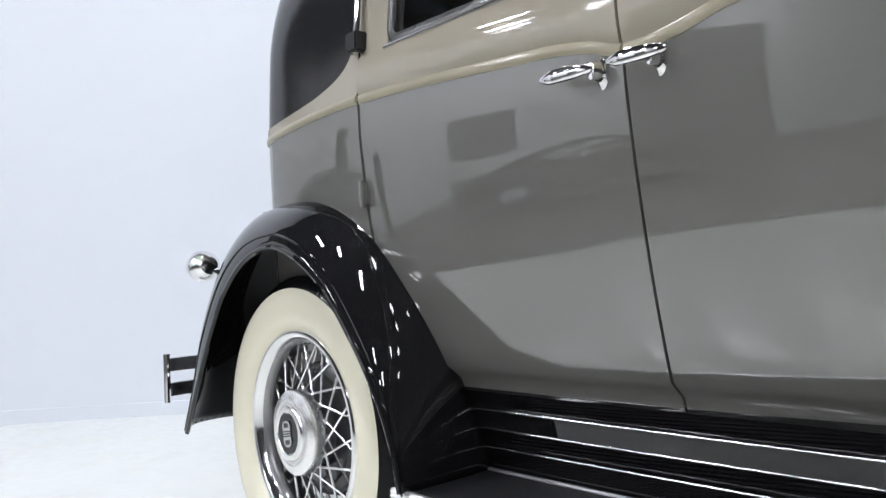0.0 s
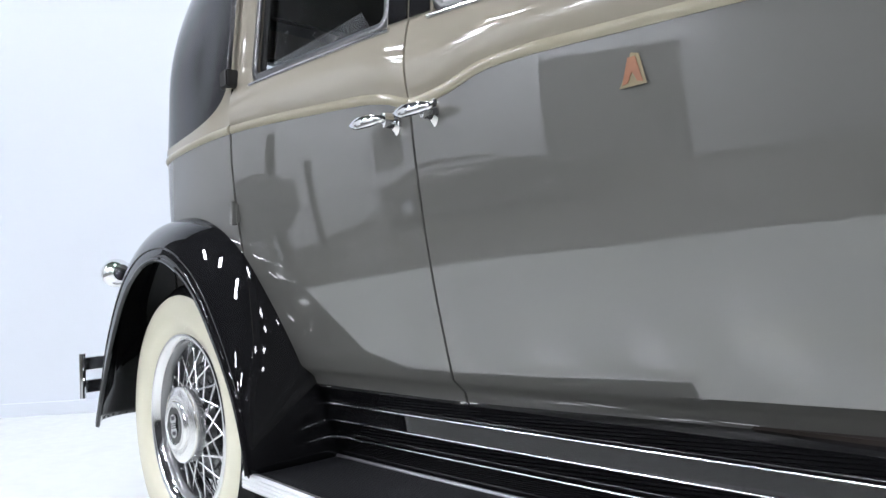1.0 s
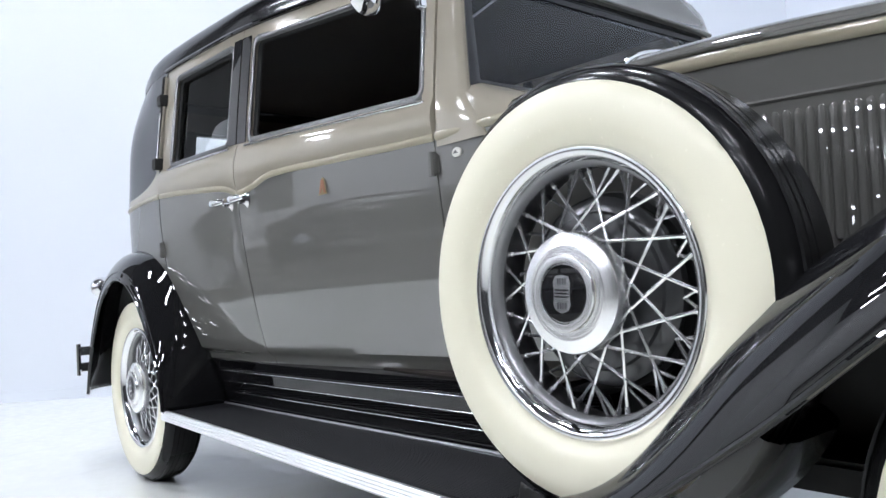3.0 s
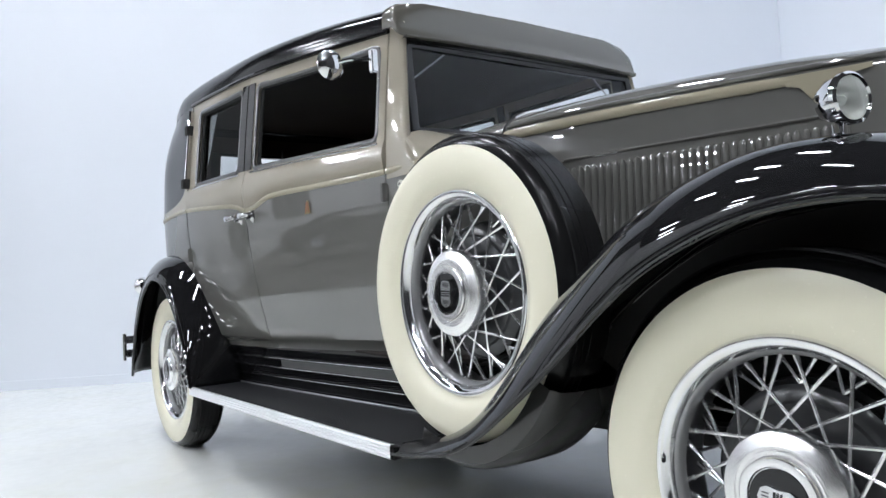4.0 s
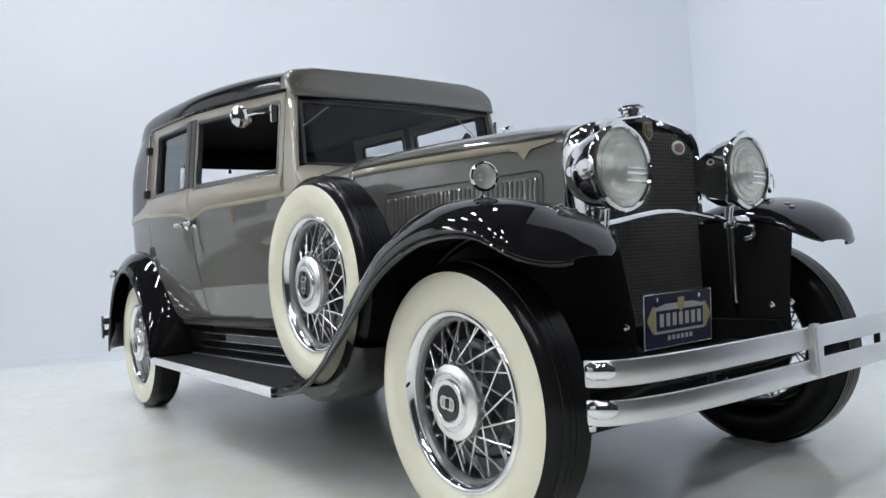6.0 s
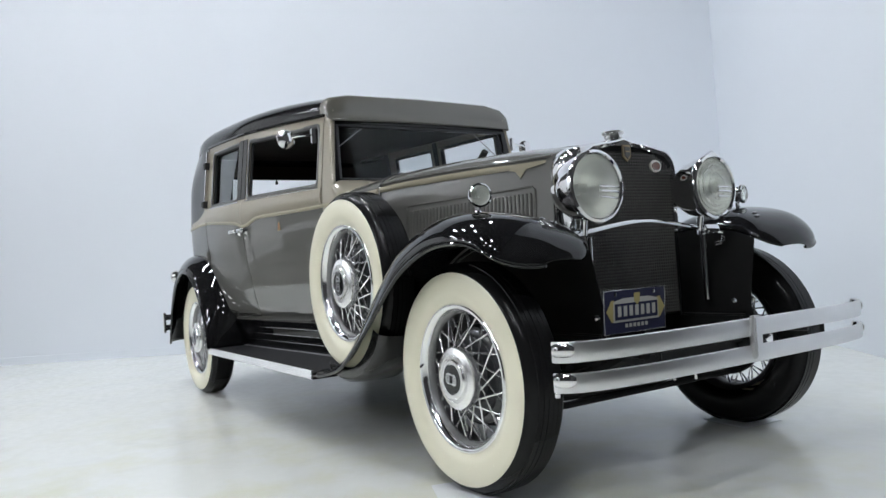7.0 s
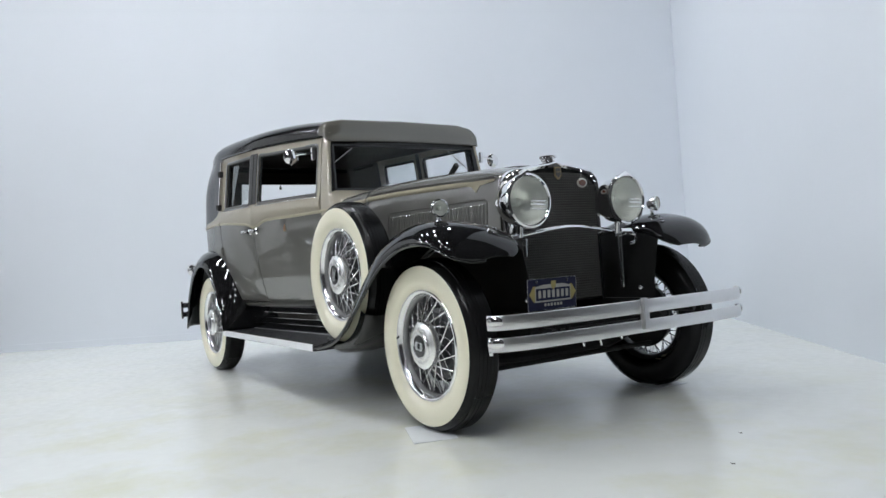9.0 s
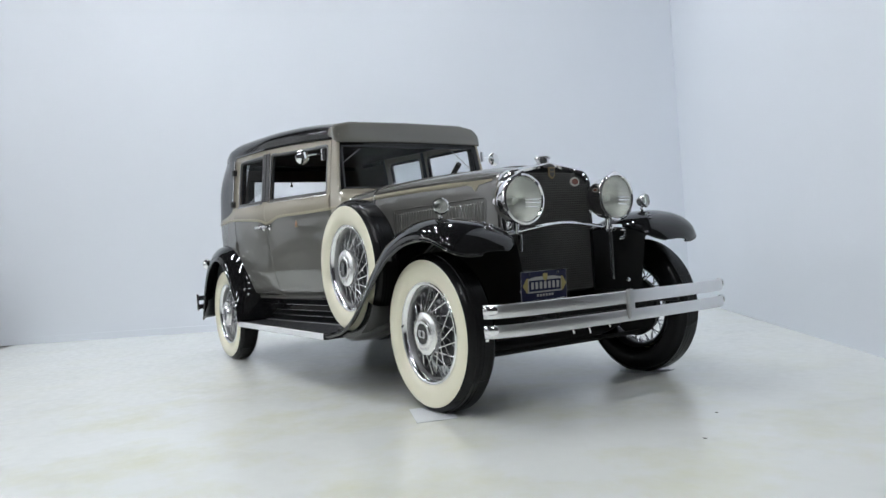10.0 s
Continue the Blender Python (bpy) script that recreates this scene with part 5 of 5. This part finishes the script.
# mirrors
for side in (-1, 1):
    bm = lathe([(0.0, -0.022), (0.02, -0.020), (0.040, -0.010), (0.050, 0.0), (0.052, 0.006), (0.048, 0.010), (0.0, 0.011)], 28, "x")
    mi = part("door_mirror", bm, CHROME, car, "round chrome door mirror")
    mi.matrix_basis = pose(1.95, side * (0.806 if side < 0 else 0.84), 1.552, 0, 180, 0)
    part("arm", tube([(0.0, 0, 0), (-0.03, -side * 0.05, -0.012), (-0.055, -side * (0.125 if side < 0 else 0.16), -0.018)], [0.009, 0.007, 0.006], 8), CHROME, mi)
    part("mount", box(-0.075, -0.05, -side * (0.128 if side < 0 else 0.162) - 0.012, -side * (0.128 if side < 0 else 0.162) + 0.012, -0.05, 0.03, 0.004), CHROME, mi)

# small badges on the side
for side in (-1,):
    x, z = 1.54, 1.118
    y = -(half(x) - tuck(z)) - 0.0015
    o = [(x - 0.025, z - 0.027), (x - 0.013, z + 0.022), (x, z + 0.026), (x + 0.013, z + 0.022), (x + 0.025, z - 0.027)]
    d = part("door_emblem", prism([(a, y - 0.0, b) for a, b in o], (0, 0.001, 0)), GOLDLINE, car, "small gold and orange emblem on the door")
    part("emblem_figure", prism([(a, y - 0.0012, b) for a, b in ((x - 0.019, z - 0.023), (x - 0.007, z + 0.019), (x + 0.007, z + 0.019), (x + 0.019, z - 0.023), (x + 0.009, z - 0.021), (x, z - 0.004), (x - 0.009, z - 0.021))], (0, 0.001, 0)), ORANGE, d)
    x, z = 2.075, 1.135
    y = -(half(x) - tuck(z))
    bm = lathe([(0.0165, 0.004), (0.0165, -0.003), (0.0135, -0.005), (0.0, -0.005)], 24)
    bmesh.ops.scale(bm, vec=(1.1, 1, 0.8), verts=bm.verts)
    v = part("body_medallion", bm, ENAMELWHITE, car, "small oval white medallion")
    v.location = (x, y, z)
    part("medallion_bar", prism([(-0.010, -0.0065, -0.003), (0.010, -0.0065, -0.003), (0.0, -0.0065, 0.006)], (0, 0.001, 0)), CORE, v)

# ---- interior ----
part("cabin_floor", box(-0.25, 2.35, -0.60, 0.60, 0.50, 0.56), CLOTH, car)
part("rear_seat", box(-0.15, 0.42, -0.66, 0.66, 0.56, 0.92, 0.06), CLOTH, car, "brown cloth rear bench")
part("rear_seat_back", box(-0.22, -0.05, -0.66, 0.66, 0.85, 1.40, 0.06), CLOTH, car)
part("front_seat", box(1.05, 1.60, -0.60, 0.60, 0.56, 0.90, 0.06), CLOTH, car, "brown cloth front bench")
part("front_seat_back", box(0.98, 1.12, -0.62, 0.62, 0.85, 1.36, 0.05), CLOTH, car)
part("dashboard", box(1.96, 2.06, -0.57, 0.57, 1.08, 1.285, 0.03), WOODTRIM, car, "dark wooden dashboard")
bm = bmesh.new()
R0 = [Vector((0, 0.20 * math.cos(2 * math.pi * k / 28), 0.20 * math.sin(2 * math.pi * k / 28))) for k in range(28)]
tw = pose(1.86, 0.34, 1.235, 0, -38, 0)
wheel_ring = part("steering_wheel", ring([tuple(tw @ p) for p in R0], 0.012), DARK, car, "black thin-rimmed steering wheel")
for k in range(4):
    a = math.pi / 4 + math.pi / 2 * k
    part("wheel_spoke", tube([tw @ Vector((0, 0, 0)), tw @ Vector((0, 0.2 * math.cos(a), 0.2 * math.sin(a)))], 0.007, 6), DARK, wheel_ring)
part("steering_column", tube([tw @ Vector((0, 0, 0)), tw @ Vector((0.4, 0, 0))], 0.02, 8), DARK, wheel_ring)

# ---- things on the floor ----
ob = part("paper_card", prism([(3.62, -1.00, 0.001), (3.30, -0.86, 0.001), (3.36, -0.66, 0.001), (3.68, -0.80, 0.001)], (0, 0, 0.002)), CARD)
tagged(ob, "thin white card under the front tyre on the floor", "card")
ob = part("paper_card", prism([(3.60, 0.62, 0.001), (3.34, 0.66, 0.001), (3.36, 0.90, 0.001), (3.62, 0.86, 0.001)], (0, 0, 0.002)), CARD)
tagged(ob, "thin white card under the front tyre on the floor", "card")
ob = part("shade_tassel", lathe([(0.0, 0.0), (0.012, 0.002), (0.010, 0.02), (0.005, 0.03), (0.003, 0.06), (0.0, 0.06)], 10, "z", (0.207, -0.209, 1.535)), DARK, car, "small dark tassel hanging in the window")
for side in (-1, 1):
    part("lamp_clamp", tube([(3.66, side * 0.36, 0.905), (3.665, side * 0.43, 0.90)], [0.016, 0.020], 10), CHROME, car)

# ---- the hall behind the studio ----
ob = part("roller_door", hall_box(7.0, 10.8, FAR_Y - 0.06, FAR_Y - 0.004, 0.0, 4.2), DOORGREY)
tagged(ob, "dark grey closed roller door in the hall wall", "roller door", kind="structure")
slat = finish("door_slat", box(-1.88, 1.88, -0.02, 0.02, -0.045, 0.045, 0.01), DOORGREY)
p0 = Vector(hall(8.9, FAR_Y - 0.075))
for k in range(34):
    s = shared("door_slat", slat, ob, Matrix.Translation((p0.x, p0.y, 0.08 + 0.122 * k)) @ pose(0, 0, 0, 0, 0, SIDE_TURN))


def parked_car(at, turn):
    """A low dark coupe, seen only as a reflection in the lacquer."""
    c = thing("parked_car", "low dark grey parked coupe with bright trim on the concrete", "car")
    sec = lambda w, zs: [(-w * 0.96, zs[0]), (-w, zs[0] + 0.2), (-w, zs[1] - 0.12), (-w * 0.92, zs[1]), (w * 0.92, zs[1]), (w, zs[1] - 0.12), (w, zs[0] + 0.2), (w * 0.96, zs[0])]
    bm = bmesh.new()
    rows = [[(x, y, z) for y, z in sec(w, (0.25, top))] for x, w, top in ((-2.35, 0.72, 0.70), (-2.2, 0.82, 0.84), (-1.4, 0.88, 0.92), (-0.6, 0.89, 0.94), (0.6, 0.89, 0.94), (1.4, 0.87, 0.90), (2.1, 0.82, 0.82), (2.3, 0.70, 0.66))]
    vs = quads(bm, rows, True)
    bm.faces.new(vs[0])
    bm.faces.new(vs[-1])
    part("body", bm, CARPALE, c, "dark olive grey painted body")
    bm = bmesh.new()
    rows = [[(x, -w, top - 0.05), (x, -w * 0.8, top), (x, w * 0.8, top), (x, w, top - 0.05)] for x, w, top in ((-1.15, 0.66, 1.05), (-0.9, 0.70, 1.11), (-0.3, 0.72, 1.15), (0.3, 0.70, 1.13), (0.55, 0.66, 1.09))]
    quads(bm, rows)
    roof = part("roof", bm, CARDARK, c, "dark roof")
    roof.modifiers.new("thickness", "SOLIDIFY").thickness = 0.04
    for side in (-1, 1):
        for x0, x1, w in ((-1.55, -1.0, 0.06), (-0.35, -0.35, 0.03), (1.05, 0.52, 0.025)):
            part("pillar", tube([(x0, side * 0.78, 0.90), (x1, side * 0.69, 1.07)], w, 6), CARDARK, c)
        part("trim_strip", tube([(-2.2, side * 0.875, 0.66), (0, side * 0.905, 0.68), (2.15, side * 0.86, 0.64)], 0.03, 6), CHROME, c)
        for x in (-1.45, 1.45):
            w = part("car_wheel", lathe([(0.0, -0.10), (0.20, -0.10), (0.31, -0.09), (0.335, -0.06), (0.335, 0.06), (0.31, 0.09), (0.0, 0.09)], 28), RUBBER, c)
            w.location = (x, side * 0.80, 0.335)
            part("car_hub", lathe([(0.0, -0.02), (0.19, -0.01), (0.19, 0.01), (0.0, 0.02)], 24, "y", (0, side * 0.10, 0)), CHROME, w)
        part("car_lamp", lathe([(0.0, 0.02), (0.09, 0.0), (0.09, -0.05), (0.0, -0.05)], 20, "x", (2.30, side * 0.58, 0.66)), CHROME, c)
    part("bumper", tube([(2.36, -0.8, 0.45), (2.42, 0, 0.45), (2.36, 0.8, 0.45)], 0.05, 8), CHROME, c)
    c.matrix_basis = Matrix.Translation(at) @ pose(0, 0, 0, 0, 0, turn)
    return c


CARPALE = material("olive_car_paint", (0.085, 0.085, 0.078), 0.15, scale=2, vary=0.05, coat=0.5)
CARDARK = material("dark_car_paint", (0.05, 0.05, 0.05), 0.2, scale=2, vary=0.1, coat=0.5)
parked_car(hall(4.3, 12.6, -0.004), SIDE_TURN + 8)

# a square reflector on a stand, a tall post on a foot and a round fan
reflector = thing("light_reflector", "square grey reflector panel on a thin tripod stand", "reflector")
part("panel", box(-0.36, 0.36, -0.02, 0.02, 1.15, 1.88, 0.01), DOORGREY, reflector)
part("pole", tube([(0, 0.03, 0.3), (0, 0.03, 1.8)], 0.015, 8), CHASSIS, reflector)
for k in range(3):
    a = 2 * math.pi * k / 3
    part("leg", tube([(0, 0.03, 0.5), (0.4 * math.cos(a), 0.03 + 0.4 * math.sin(a), 0.01)], 0.012, 6), CHASSIS, reflector)
reflector.matrix_basis = Matrix.Translation(hall(2.8, 10.25, -0.004)) @ pose(0, 0, 0, 0, 0, SIDE_TURN)


def barrier_post(at, high, radius):
    post = thing("barrier_post", "tall dark grey post on a round foot", "post", "posts in the hall")
    part("pole", tube([(0, 0, 0.03), (0, 0, high)], radius, 12), CHASSIS, post)
    part("foot", lathe([(0.0, 0.0), (0.25, 0.0), (0.25, 0.02), (0.08, 0.04), (0.0, 0.04)], 20, "z"), CHASSIS, post)
    post.matrix_basis = Matrix.Translation(at)


barrier_post(hall(0.62, 11.0, -0.004), 2.4, 0.08)
barrier_post(hall(1.36, 10.6, -0.004), 1.65, 0.045)
fan = thing("drum_fan", "round grey drum fan on a stand", "fan")
part("drum", lathe([(0.0, -0.12), (0.50, -0.12), (0.54, -0.10), (0.54, 0.12), (0.50, 0.14), (0.0, 0.14)], 32, "y", (0, 0, 1.05)), DOORGREY, fan)
part("grille", lathe([(0.36, -0.15), (0.38, -0.14), (0.40, -0.15), (0.38, -0.16), (0.36, -0.15)], 32, "y", (0, 0, 1.05), caps=False), SATIN, fan)
part("pole", tube([(0, 0, 0.02), (0, 0, 0.6)], 0.05, 10), CHASSIS, fan)
part("foot", box(-0.35, 0.35, -0.25, 0.25, 0.0, 0.05, 0.01), CHASSIS, fan)
fan.matrix_basis = Matrix.Translation(hall(0.78, 10.2, -0.004)) @ pose(0, 0, 0, 0, 0, SIDE_TURN)
